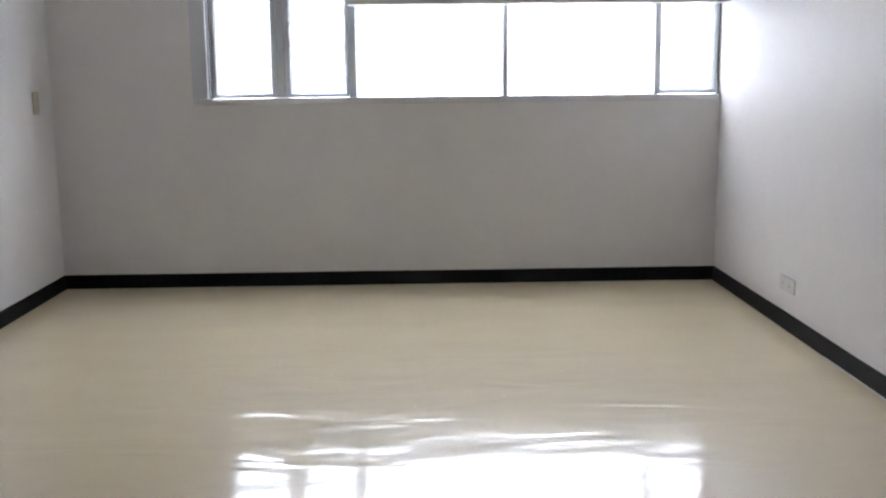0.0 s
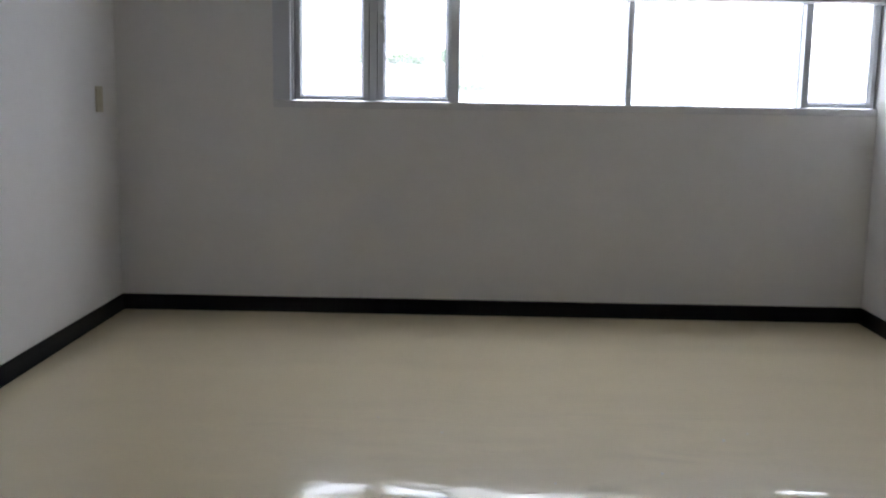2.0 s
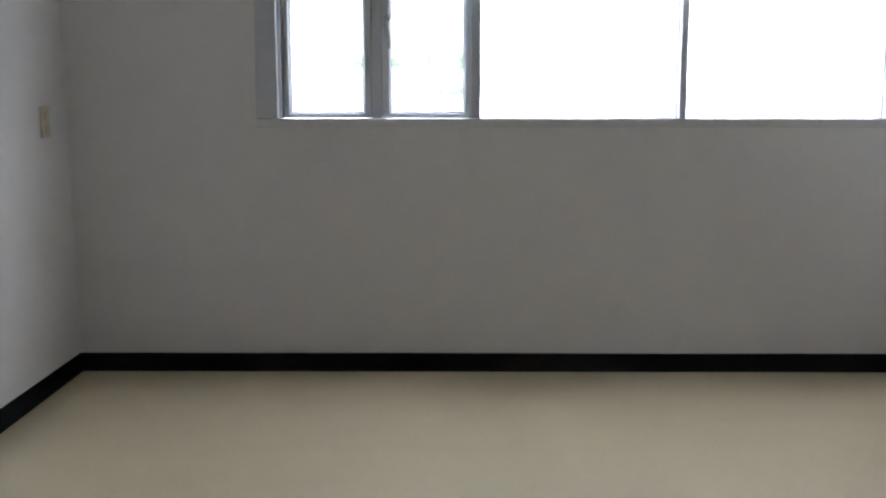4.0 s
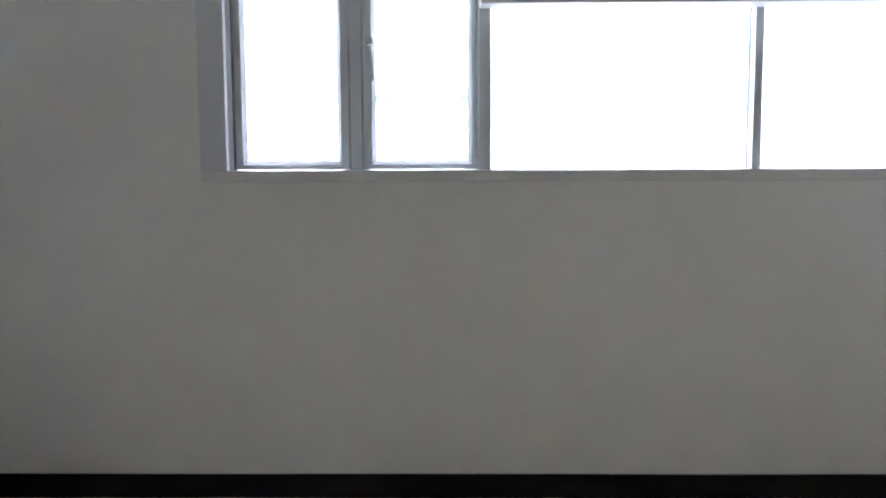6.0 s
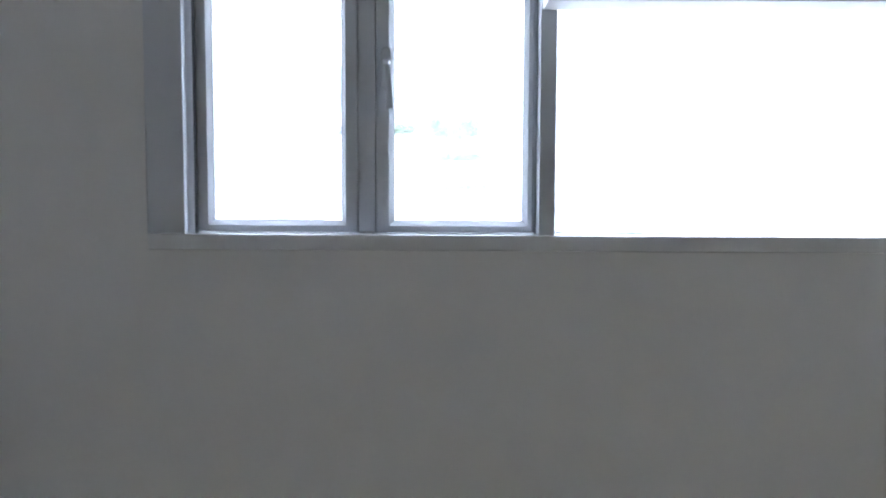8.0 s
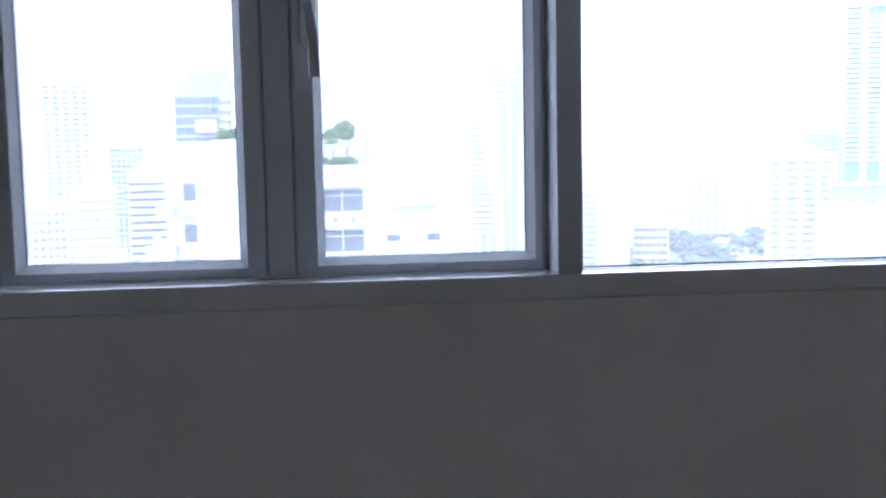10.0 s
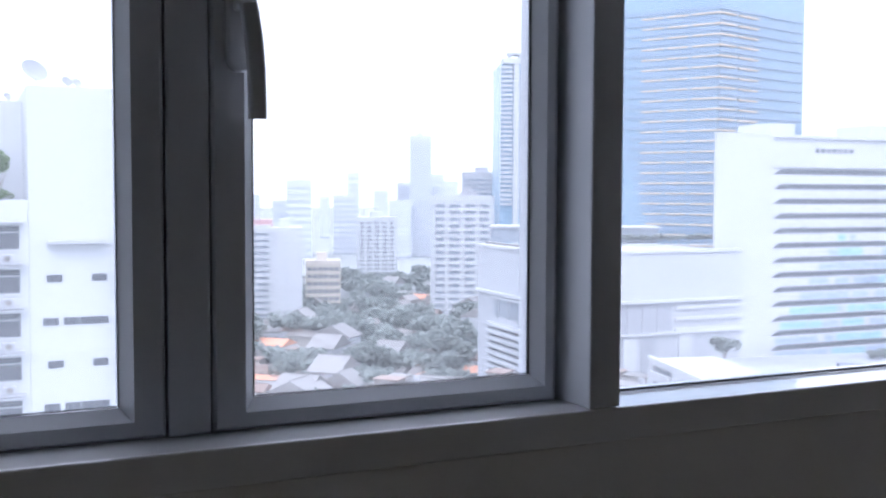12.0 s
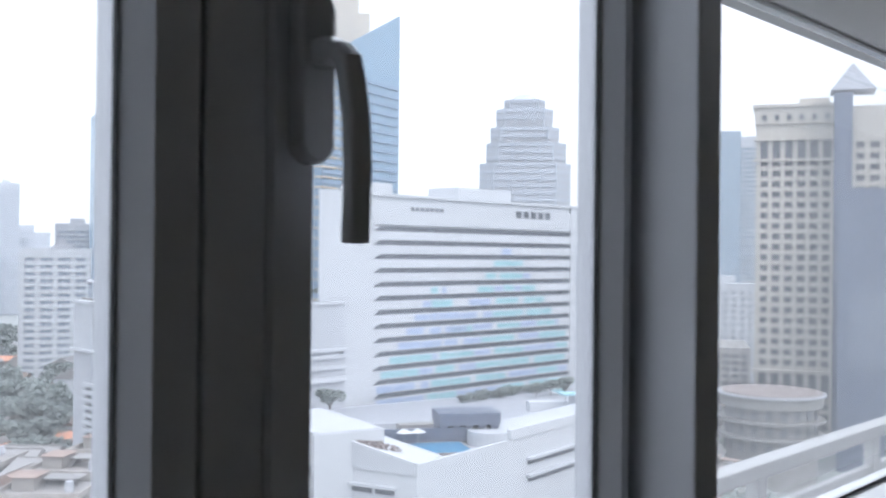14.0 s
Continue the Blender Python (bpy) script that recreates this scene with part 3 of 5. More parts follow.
def trunk_mesh(h, r):
    bm = bmesh.new()
    rnd = random.Random(7)
    def limb(a, b, ra, rb):
        d = (b - a).to_track_quat("Z", "Y")
        lo = [bm.verts.new(a + d @ Vector((ra * math.cos(t), ra * math.sin(t), 0))) for t in [k * math.pi / 3 for k in range(6)]]
        hi = [bm.verts.new(b + d @ Vector((rb * math.cos(t), rb * math.sin(t), 0))) for t in [k * math.pi / 3 for k in range(6)]]
        for k in range(6):
            bm.faces.new((lo[k], lo[(k + 1) % 6], hi[(k + 1) % 6], hi[k]))
        bm.faces.new(hi)
    limb(Vector((0, 0, 0)), Vector((0, 0, h * 0.6)), r, r * 0.7)
    for k in range(5):
        t = k * 1.3
        limb(Vector((0, 0, h * (0.4 + 0.05 * k))), Vector((math.cos(t) * h * 0.35, math.sin(t) * h * 0.35, h * (0.85 + 0.06 * k))), r * 0.45, r * 0.15)
    return mesh_of(bm, BARK, "trunk")


def tree(name, m, crown, trunk, top, label, group=""):
    e = empty(name, m, label, "tree", group)
    shared("trunk", trunk, Matrix(), e)
    shared("crown", crown, pose(0, 0, top), e)
    return e


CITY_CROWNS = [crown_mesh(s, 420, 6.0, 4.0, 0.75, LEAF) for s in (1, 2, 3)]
CITY_TRUNK = trunk_mesh(8.0, 0.4)
ROOF_CROWNS = [crown_mesh(s, 380, 1.3, 0.9, 0.16, LEAF_L) for s in (11, 12)]
ROOF_TRUNK = trunk_mesh(1.6, 0.07)
rnd = random.Random(5)
for az, el, y in ((-5.2, 1.07, 1.6), (-4.4, 1.07, 1.0), (-3.5, 1.07, 1.4), (-2.6, 1.07, 1.0), (-2.0, 1.07, 1.5)):
    tree("roof_tree", NEAR_M @ pose(NX(az), y, NZ(el), 0, 0, rnd.uniform(0, 360)) @ Matrix.Diagonal((*(rnd.uniform(0.5, 0.72),) * 3, 1)),
         ROOF_CROWNS[rnd.randrange(2)], ROOF_TRUNK, 1.3, "small leafy tree on a white roof terrace", "roof garden trees")
for az, s in ((-0.35, 1.1), (0.9, 0.95), (1.7, 1.1)):
    tree("roof_tree", NEAR_M @ pose(NX(az), 2.2, NZ(-0.1), 0, 0, rnd.uniform(0, 360)) @ Matrix.Diagonal((s * 0.75, s * 0.75, s * 1.0, 1)),
         ROOF_CROWNS[rnd.randrange(2)], ROOF_TRUNK, 2.3, "small leafy tree on a white roof terrace", "roof garden trees")
for az in (0.4, 1.2, 1.8):
    o = new("shrub", ROOF_CROWNS[1])
    o.matrix_basis = NEAR_M @ pose(NX(az), 0.8, NZ(-0.1) + 0.35) @ Matrix.Diagonal((0.55, 0.4, 0.5, 1))
    tagged(o, "bright green shrub on a white terrace", "shrub", "terrace shrubs")

# --- towers to the west ---
tower("office_tower", "grey-blue glazed office tower behind the white block", -7.55, -5.25, 350, 4.4, 24, skin=B_GLASSPALE, core=B_NAVY, band=0.22, piers=5, pier=0.08, proud=0.2, cap=False)
tower("office_tower", "pale side wing of a glazed office tower", -5.2, -4.75, 352, 4.4, 24, skin=B_PALE, core=B_GLASSPALE, band=0.6, piers=0, cap=False)
E1 = tower("office_tower", "set-back top of a glazed office tower", -6.9, -4.6, 372, 5.15, 26, skin=B_GLASSPALE, core=B_NAVY, band=0.4, piers=0, proud=0.2, cap=False)
m, w = facade_pose(-6.6, 348.8, -5.3, 348.8)
s = empty("sign_board", m, "faded red and white sign high on an office tower", "sign")
zs = height(2.2, 349) - GZ
block("board", 0.6, w - 0.6, -0.3, 0.0, zs - 2.3, zs + 2.3, B_RED, s)
block("plate", w * 0.3, w * 0.7, -0.5, -0.305, zs - 1.0, zs + 1.0, B_WHITE, s)
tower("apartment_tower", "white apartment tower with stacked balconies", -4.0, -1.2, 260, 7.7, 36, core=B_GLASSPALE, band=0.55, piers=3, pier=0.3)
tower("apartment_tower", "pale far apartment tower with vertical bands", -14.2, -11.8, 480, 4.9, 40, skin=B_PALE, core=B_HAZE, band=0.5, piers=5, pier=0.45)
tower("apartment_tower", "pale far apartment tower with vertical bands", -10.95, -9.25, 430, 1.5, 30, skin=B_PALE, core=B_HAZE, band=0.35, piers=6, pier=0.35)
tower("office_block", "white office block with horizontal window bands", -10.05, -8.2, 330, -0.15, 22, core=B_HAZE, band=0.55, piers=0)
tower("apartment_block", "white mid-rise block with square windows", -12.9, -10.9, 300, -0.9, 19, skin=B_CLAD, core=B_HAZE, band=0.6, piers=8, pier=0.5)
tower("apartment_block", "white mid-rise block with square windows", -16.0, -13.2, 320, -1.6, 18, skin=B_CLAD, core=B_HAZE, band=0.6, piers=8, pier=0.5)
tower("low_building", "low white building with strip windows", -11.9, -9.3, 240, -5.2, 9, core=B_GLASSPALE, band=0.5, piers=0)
tower("low_building", "low dark glazed building", -9.2, -8.1, 235, -4.4, 9, core=B_NAVY, skin=B_PALE, band=0.3, piers=3)


# --- tower with a swelling curved body ---
def curved_tower():
    d = 487
    x, y = spot(10.55, d + 22)
    e = empty("curved_tower", pose(x, y, GZ, 0, 0, -10.55), "white and pale blue curved tower with a domed crown", "building")
    h = height(4.9, d) - GZ
    R = d * math.tan(radians(2.52))
    n = 34
    def outline(r, k=36):
        return [(r * math.cos(2 * math.pi * i / k), 0.8 * r * math.sin(2 * math.pi * i / k)) for i in range(k)]
    bm = bmesh.new()
    prism(bm, outline(R * 0.965), 0, h)
    part("glazing", bm, B_GLASSPALE, e)
    # columns use the far colour with haze painted in
    for k in range(24):
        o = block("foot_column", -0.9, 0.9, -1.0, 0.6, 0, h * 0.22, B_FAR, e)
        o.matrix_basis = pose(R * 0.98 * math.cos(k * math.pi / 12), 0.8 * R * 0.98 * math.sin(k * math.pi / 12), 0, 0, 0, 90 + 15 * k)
    for k in range(n):
        bm = bmesh.new()
        t = k / n
        prism(bm, outline(R * (1.0 if k > 5 else 0.985), 32), h * t, h * (t + (0.56 if k > 6 else 0.2) / n))
        part("floor_band", bm, B_WHITE, e)
    # fins that lean in from the flanks towards the crown, and a glass spine
    for side in (-1, 1):
        bm = bmesh.new()
        ring = []
        for i in range(20):
            t = i / 19
            cx = side * R * (0.24 + 0.50 * (t ** 2.2))
            hw = R * (0.08 + 0.20 * t)
            zz = h * (0.12 + 0.90 * t)
            a = min(0.97, abs(cx) / R)
            yy = -0.8 * R * math.sqrt(max(0.02, 1 - a * a)) - 1.5
            ring.append([bm.verts.new(p) for p in ((cx - hw, yy, zz), (cx + hw, yy, zz), (cx + hw, yy + 6, zz), (cx - hw, yy + 6, zz))])
        for a, b in zip(ring, ring[1:]):
            for q in range(4):
                bm.faces.new((a[q], a[(q + 1) % 4], b[(q + 1) % 4], b[q]))
        part("curved_fin", bm, B_WHITE, e)
    block("glass_spine", -R * 0.16, R * 0.16, -0.8 * R - 2.2, 0, h * 0.05, h * 1.0, B_BLUEPALE, e)
    block("spine_rib", -R * 0.025, R * 0.025, -0.8 * R - 2.8, -0.8 * R - 2.21, h * 0.05, h * 0.99, B_WHITE, e)
    bm = bmesh.new()
    rings = []
    hc = height(6.95, d) - GZ - h
    for i in range(9):
        a = i / 8 * math.pi / 2
        r = R * 0.86 * math.cos(a) + 0.2
        rings.append([bm.verts.new((px, py, h + hc * math.sin(a))) for px, py in outline(r, 32)])
    for a, b in zip(rings, rings[1:]):
        for k in range(32):
            bm.faces.new((a[k], a[(k + 1) % 32], b[(k + 1) % 32], b[k]))
    bm.faces.new(rings[-1])
    part("crown", bm, B_GLASSPALE, e, "hazy grey-blue glass dome")
    return e


curved_tower()
tower("podium_block", "white podium in front of the curved tower", 8.6, 12.6, 455, -5.6, 3, band=0.5, piers=6)
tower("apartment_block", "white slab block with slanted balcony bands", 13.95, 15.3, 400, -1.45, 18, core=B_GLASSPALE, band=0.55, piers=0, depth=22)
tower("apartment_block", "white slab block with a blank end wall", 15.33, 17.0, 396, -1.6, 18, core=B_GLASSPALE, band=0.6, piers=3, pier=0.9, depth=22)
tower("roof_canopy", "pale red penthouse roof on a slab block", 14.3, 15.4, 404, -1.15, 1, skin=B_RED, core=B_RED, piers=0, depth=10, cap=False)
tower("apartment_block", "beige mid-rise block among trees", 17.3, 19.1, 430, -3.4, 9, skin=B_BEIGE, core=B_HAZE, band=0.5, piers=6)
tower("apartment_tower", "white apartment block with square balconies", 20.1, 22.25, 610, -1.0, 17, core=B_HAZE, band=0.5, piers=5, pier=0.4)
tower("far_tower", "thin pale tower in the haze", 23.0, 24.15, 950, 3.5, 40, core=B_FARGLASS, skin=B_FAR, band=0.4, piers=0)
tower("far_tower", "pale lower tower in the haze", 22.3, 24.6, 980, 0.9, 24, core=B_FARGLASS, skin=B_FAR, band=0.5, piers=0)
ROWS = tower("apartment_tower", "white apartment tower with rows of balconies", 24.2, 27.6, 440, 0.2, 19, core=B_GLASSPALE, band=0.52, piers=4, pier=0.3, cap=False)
m, w = facade_pose(24.2, 440, 27.6, 440)
g = empty("roof_gable", m @ pose(w * 0.6, 0, height(0.2, 440) - GZ), "small dark-framed gable on a tower roof", "roof")
bm = bmesh.new()
for yy in (0.0, 6.0):
    for px, pz in ((-5, 0), (5, 0), (0, 4.2)):
        bm.verts.new((px, yy, pz))
bm.verts.ensure_lookup_table()
for f in ((0, 1, 2), (5, 4, 3), (0, 3, 4, 1), (1, 4, 5, 2), (2, 5, 3, 0)):
    bm.faces.new([bm.verts[i] for i in f])
part("gable", bm, B_PALE, g)
adopt(ROWS[0], g)
tower("far_tower", "pale grey stepped tower behind apartments", 25.9, 28.2, 640, 1.5, 24, skin=B_PALE, core=B_GLASSPALE, band=0.5, piers=0)


# --- twin-fronted apartment tower ---
def twin_tower():
    d = 560
    m, w = facade_pose(27.98, d, 32.9, d + 10)
    e = empty("twin_tower", m, "white and blue-glass apartment tower with notched crown", "building")
    h = height(7.4, d) - GZ
    z = lambda el: height(el, d) - GZ
    block("glazing", 0, w, 0, 30, 0, h, B_BLUE, e)
    n = 52
    st = h / n
    for x0, x1, zlo, zhi in ((0.0, 0.13, 0.0, 1.0), (0.20, 0.33, 0.0, 0.97), (0.38, 0.55, 0.0, 0.93), (0.72, 0.95, 0.0, 0.98)):
        bm = bmesh.new()
        box(bm, w * x0, w * x1, -1.2, 0.4, 0, st * 0.5)
        me = mesh_of(bm, B_WHITE, "balcony")
        for k in range(int(n * 0.42), int(n * zhi)):
            shared("balcony", me, pose(0, 0, st * k), e)
    for x0, x1, zh in ((0.14, 0.2, 1.0), (0.33, 0.38, 0.97), (0.5, 0.56, 0.93), (0.70, 0.74, 0.98), (0.93, 1.0, 0.98)):
        block("pier", w * x0, w * x1, -1.6, 0.2, 0, h * zh, B_WHITE, e)
    block("glass_shaft", w * 0.56, w * 0.70, -0.4, 0.1, h * 0.5, h * 1.01, B_BLUEPALE, e)
    for x0, x1 in ((0.02, 0.5), (0.72, 0.98)):
        block("crown_frame", w * x0, w * x1, -1.8, 8, h + 0.01, h + 3, B_WHITE, e)
        block("crown_slab", w * (x0 + 0.05), w * (x1 - 0.02), -1.4, 6, h + 5, h + 6.2, B_WHITE, e)
        for k in range(4):
            block("crown_post", w * (x0 + (x1 - x0) * (0.15 + 0.22 * k)), w * (x0 + (x1 - x0) * (0.15 + 0.22 * k)) + 1.2, -1.2, 5, h + 3.01, h + 4.99, B_WHITE, e)
    bm = bmesh.new()
    pts = [(w * 0.58, z(4.5)), (w * 0.93, z(4.7)), (w * 0.93, z(2.6)), (w * 0.70, z(2.5))]
    fv = [bm.verts.new((px, -3.2, pz)) for px, pz in pts]
    bv = [bm.verts.new((px, -0.5, pz)) for px, pz in pts]
    bm.faces.new(fv)
    bm.faces.new(bv[::-1])
    for i in range(4):
        bm.faces.new((fv[i], bv[i], bv[(i + 1) % 4], fv[(i + 1) % 4]))
    part("slanted_glass_bay", bm, B_GLASSPALE, e)
    block("mid_frame", w * 0.44, w * 1.0, -4.0, -1.81, z(1.8), z(2.2), B_WHITE, e)
    for k in range(14):
        block("front_balcony", w * 0.56, w * 0.72, -4.0, -0.5, z(1.8) - st * (k + 1), z(1.8) - st * (k + 1) + st * 0.45, B_WHITE, e)
    for x0 in (0.46, 0.74, 0.97):
        block("front_pier", w * x0, w * x0 + 1.6, -4.2, -0.5, 0, z(1.8) - 0.01, B_WHITE, e)
    return e


twin_tower()
tower("apartment_tower", "white apartment tower with banded floors", 32.9, 35.2, 600, 3.6, 44, core=B_GLASSPALE, band=0.5, piers=0)


# --- two-winged blue glass tower ---
def blue_tower():
    d = 330
    e = empty("blue_glass_tower", pose(0, 0, 0), "blue glass tower with sloping crown and ochre sunshades", "building")
    (xa, ya), (xb, yb), (xc, yc) = spot(34.45, d), spot(39.6, d - 12), spot(43.85, d + 26)
    zl, zm, zr = height(12.0, d), height(10.6, d), height(13.1, d + 26)
    foot = spot(32.9, d)
    bx, by = spot(38.6, d + 60)
    bm = bmesh.new()
    zmid = height(5.0, d)
    front = [(foot[0], foot[1], GZ), (xb, yb, GZ), (xb, yb, zm), (xa, ya, zl), (xa, ya, zmid)]
    off = Vector((bx - xb, by - yb, 0))
    back = [tuple(Vector(p) + off) for p in front]
    vf, vb = [bm.verts.new(p) for p in front], [bm.verts.new(p) for p in back]
    bm.faces.new(vf)
    bm.faces.new(vb[::-1])
    for i in range(5):
        bm.faces.new((vf[i], vb[i], vb[(i + 1) % 5], vf[(i + 1) % 5]))
    part("west_wing", bm, B_BLUE, e)
    bm = bmesh.new()
    front = [(xb, yb, GZ), (xc, yc, GZ), (xc, yc, zr), (xb, yb, height(10.4, d))]
    off = Vector((math.sin(radians(40)), math.cos(radians(40)), 0)) * 40
    vf = [bm.verts.new(Vector(p) + Vector((0.3, 0.1, 0))) for p in front]
    vb = [bm.verts.new(Vector(p) + off) for p in front]
    bm.faces.new(vf)
    bm.faces.new(vb[::-1])
    for i in range(4):
        bm.faces.new((vf[i], vb[i], vb[(i + 1) % 4], vf[(i + 1) % 4]))
    part("east_wing", bm, B_BLUE, e)
    m, w = facade_pose(35.6, d - 3, 39.6, d - 12.3)
    m2, w2 = facade_pose(39.62, d - 12.6, 41.6, d + 4)
    n = 25
    z0, z1 = height(-3.5, d), height(10.0, d)
    bm = bmesh.new()
    for a, b in ((0.0, 0.3), (0.34, 0.62), (0.66, 1.0)):
        box(bm, w * a, w * b, -0.4, 0.5, 0, 0.48)
    me = mesh_of(bm, B_ORANGE, "sunshade")
    bm = bmesh.new()
    box(bm, 0, w2 * 0.42, -0.4, 0.5, 0, 0.48)
    box(bm, w2 * 0.5, w2, -0.4, 0.5, 0, 0.48)
    me2 = mesh_of(bm, B_ORANGE, "sunshade")
    for k in range(n):
        zz = z0 + (z1 - z0) * k / n - GZ
        shared("sunshade", me, m @ pose(0, 0, zz), e)
        shared("sunshade", me2, m2 @ pose(0, 0, zz), e)
    mf, wf = facade_pose(34.5, d - 0.3, 39.55, d - 11.9)
    bm = bmesh.new()
    box(bm, 0, wf, -0.25, 0.4, 0, 1.1)
    me3 = mesh_of(bm, B_BLUEDEEP, "spandrel_glass")
    for k in range(n):
        shared("spandrel_glass", me3, mf @ pose(0, 0, z0 + (z1 - z0) * (k + 0.42) / n - GZ), e)
    mf, wf = facade_pose(39.65, d - 12.2, 43.8, d + 25)
    bm = bmesh.new()
    box(bm, 0, wf, -0.25, 0.4, 0, 1.1)
    me4 = mesh_of(bm, B_BLUEDEEP, "spandrel_glass")
    for k in range(n):
        shared("spandrel_glass", me4, mf @ pose(0, 0, z0 + (z1 - z0) * (k + 0.42) / n - GZ), e)
    m, w = facade_pose(38.5, d + 45, 41.6, d + 45)
    c = block("lift_core", 0, w, 0, 14, 0, height(15.5, d + 45) - GZ, B_BEIGE, e)
    c.matrix_basis = m
    c = block("core_shoulder", -w * 0.18, w * 1.2, 1, 13, 0, height(13.2, d + 45) - GZ, B_BEIGE, e)
    c.matrix_basis = m
    return e


blue_tower()


# --- white mall with a louvred flank ---
def mall():
    d = 200
    e = empty("mall", pose(0, 0, 0), "white windowless mall block with louvred flank", "building")
    a, b, c = spot(26.8, 236), spot(31.13, d), spot(41.0, 228)
    zt, zs, zm, zl = -9.6, -20.6, -27.4, -36.0
    far = Vector((b[0], b[1])) + (Vector(a) - Vector(b)) + (Vector(c) - Vector(b))
    bm = bmesh.new()
    prism(bm, [a, b, c, tuple(far)], GZ, zt - 0.6)
    part("body", bm, B_PALE, e)
    def face(p, q):
        return pose(p[0], p[1], 0, 0, 0, math.degrees(math.atan2(q[1] - p[1], q[0] - p[0]))), math.hypot(q[0] - p[0], q[1] - p[1])
    def put(name, m, x0, x1, y0, y1, z0, z1, mat, label=""):
        o = block(name, x0, x1, y0, y1, z0, z1, mat, e, label)
        o.matrix_basis = m
        return o
    for p, q in ((a, b), (b, c)):
        m, w = face(p, q)
        put("parapet", m, 0.0, w, -0.5, 1.2, zt - 0.6, zt, B_WHITE)
        # large cladding panels with open joints
        n = max(3, round(w / 5.2))
        for r, (p0, p1) in enumerate(((zs + 0.62, zs + 5.5), (zs + 5.53, zt - 0.62))):
            bm = bmesh.new()
            box(bm, 0.015, w / n - 0.015, -0.1, 0.1, 0.0, p1 - p0)
            me = mesh_of(bm, B_CLAD, "cladding_panel")
            for k in range(n):
                shared("cladding_panel", me, m @ pose(w / n * k, 0, p0), e)
        put("string_course", m, 0.0, w, -0.9, 0.2, zs, zs + 0.6, B_WHITE)
    m, w = face(a, b)
    put("window_recess", m, w * 0.24, w * 0.80, -0.06, 0.4, zs - 4.9, zs - 0.9, B_GLASSPALE, "sunk grey window strip")
    for k in range(4):
        put("recess_mullion", m, w * (0.24 + 0.14 * (k + 0.5)) - 0.15, w * (0.24 + 0.14 * (k + 0.5)) + 0.15, -0.3, 0.3, zs - 4.9, zs - 0.9, B_PALE)
    put("recess_head", m, w * 0.22, w * 0.82, -0.6, 0.3, zs - 0.88, zs - 0.4, B_WHITE)
    put("louvre_backing", m, w * 0.17, w * 0.97, -0.15, 0.3, zm - 24.0, zm, B_GLASS, "dark opening behind louvres")
    bm = bmesh.new()
    box(bm, w * 0.17, w * 0.97, -1.0, 0.3, 0, 0.75)
    me = mesh_of(bm, B_WHITE, "louvre")
    for k in range(15):
        shared("louvre", me, m @ pose(0, 0, zm - 0.4 - 1.6 * k), e)
    put("corner_pier", m, w * 0.97, w, -0.8, 0.2, GZ, zs - 0.02, B_WHITE)
    m, w = face(b, c)
    put("sunk_panel", m, w * 0.12, w * 0.60, -0.1, 0.3, zm + 0.5, zs - 0.05, B_SUNK, "sunk grey wall panel")
    for k in range(5):
        put("panel_joint", m, w * (0.2 + 0.08 * k), w * (0.2 + 0.08 * k) + 0.25, -0.25, 0.2, zm + 0.5, zs - 0.05, B_PALE)
    for z0 in (zm, zl):
        put("side_ledge", m, 0.0, w, -0.7, 0.2, z0, z0 + 0.45, B_WHITE)
    for k in range(3):
        put("side_band", m, w * 0.62, w, -0.5, 0.2, zs - 1.6 - 2.4 * k, zs - 0.9 - 2.4 * k, B_WHITE)
    for k, x0 in enumerate((0.03, 0.34, 0.64)):
        put("lower_pier", m, w * x0, w * (x0 + 0.07), -0.45, 0.2, GZ, zl + 8.1 if k == 1 else zm - 0.02, B_WHITE)
    put("lower_window", m, w * 0.44, w * 0.52, -0.12, 0.2, zl + 0.7, zm - 0.6, B_SUNK)
    # set-back plant storey, and a rail along the roof edge
    cx, cy = spot(31.8, 262)
    o = block("roof_plant", -20, 22, -6, 10, zt - 0.59, zt + 3.0, B_GLASSPALE, e)
    o.matrix_basis = pose(cx, cy, 0, 0, 0, -31)
    o = block("plant_cornice", -20.6, 22.6, -6.6, 10, zt + 3.01, zt + 3.5, B_PALE, e)
    o.matrix_basis = pose(cx, cy, 0, 0, 0, -31)
    m, w = face(b, c)
    put("roof_rail", m, 1.0, w, 0.8, 0.9, zt + 0.9, zt + 1.05, B_PALE)
    for k in range(14):
        put("rail_post", m, 1.0 + (w - 1.2) * k / 13, 1.1 + (w - 1.2) * k / 13, 0.8, 0.9, zt + 0.005, zt + 0.89, B_PALE)
    m, w = face(a, b)
    put("roof_planter", m, 1.0, w * 0.9, 1.3, 2.6, zt - 0.59, zt + 0.5, B_OLD, "weathered roof planter")
    return e, zt


MALL, MALL_Z = mall()


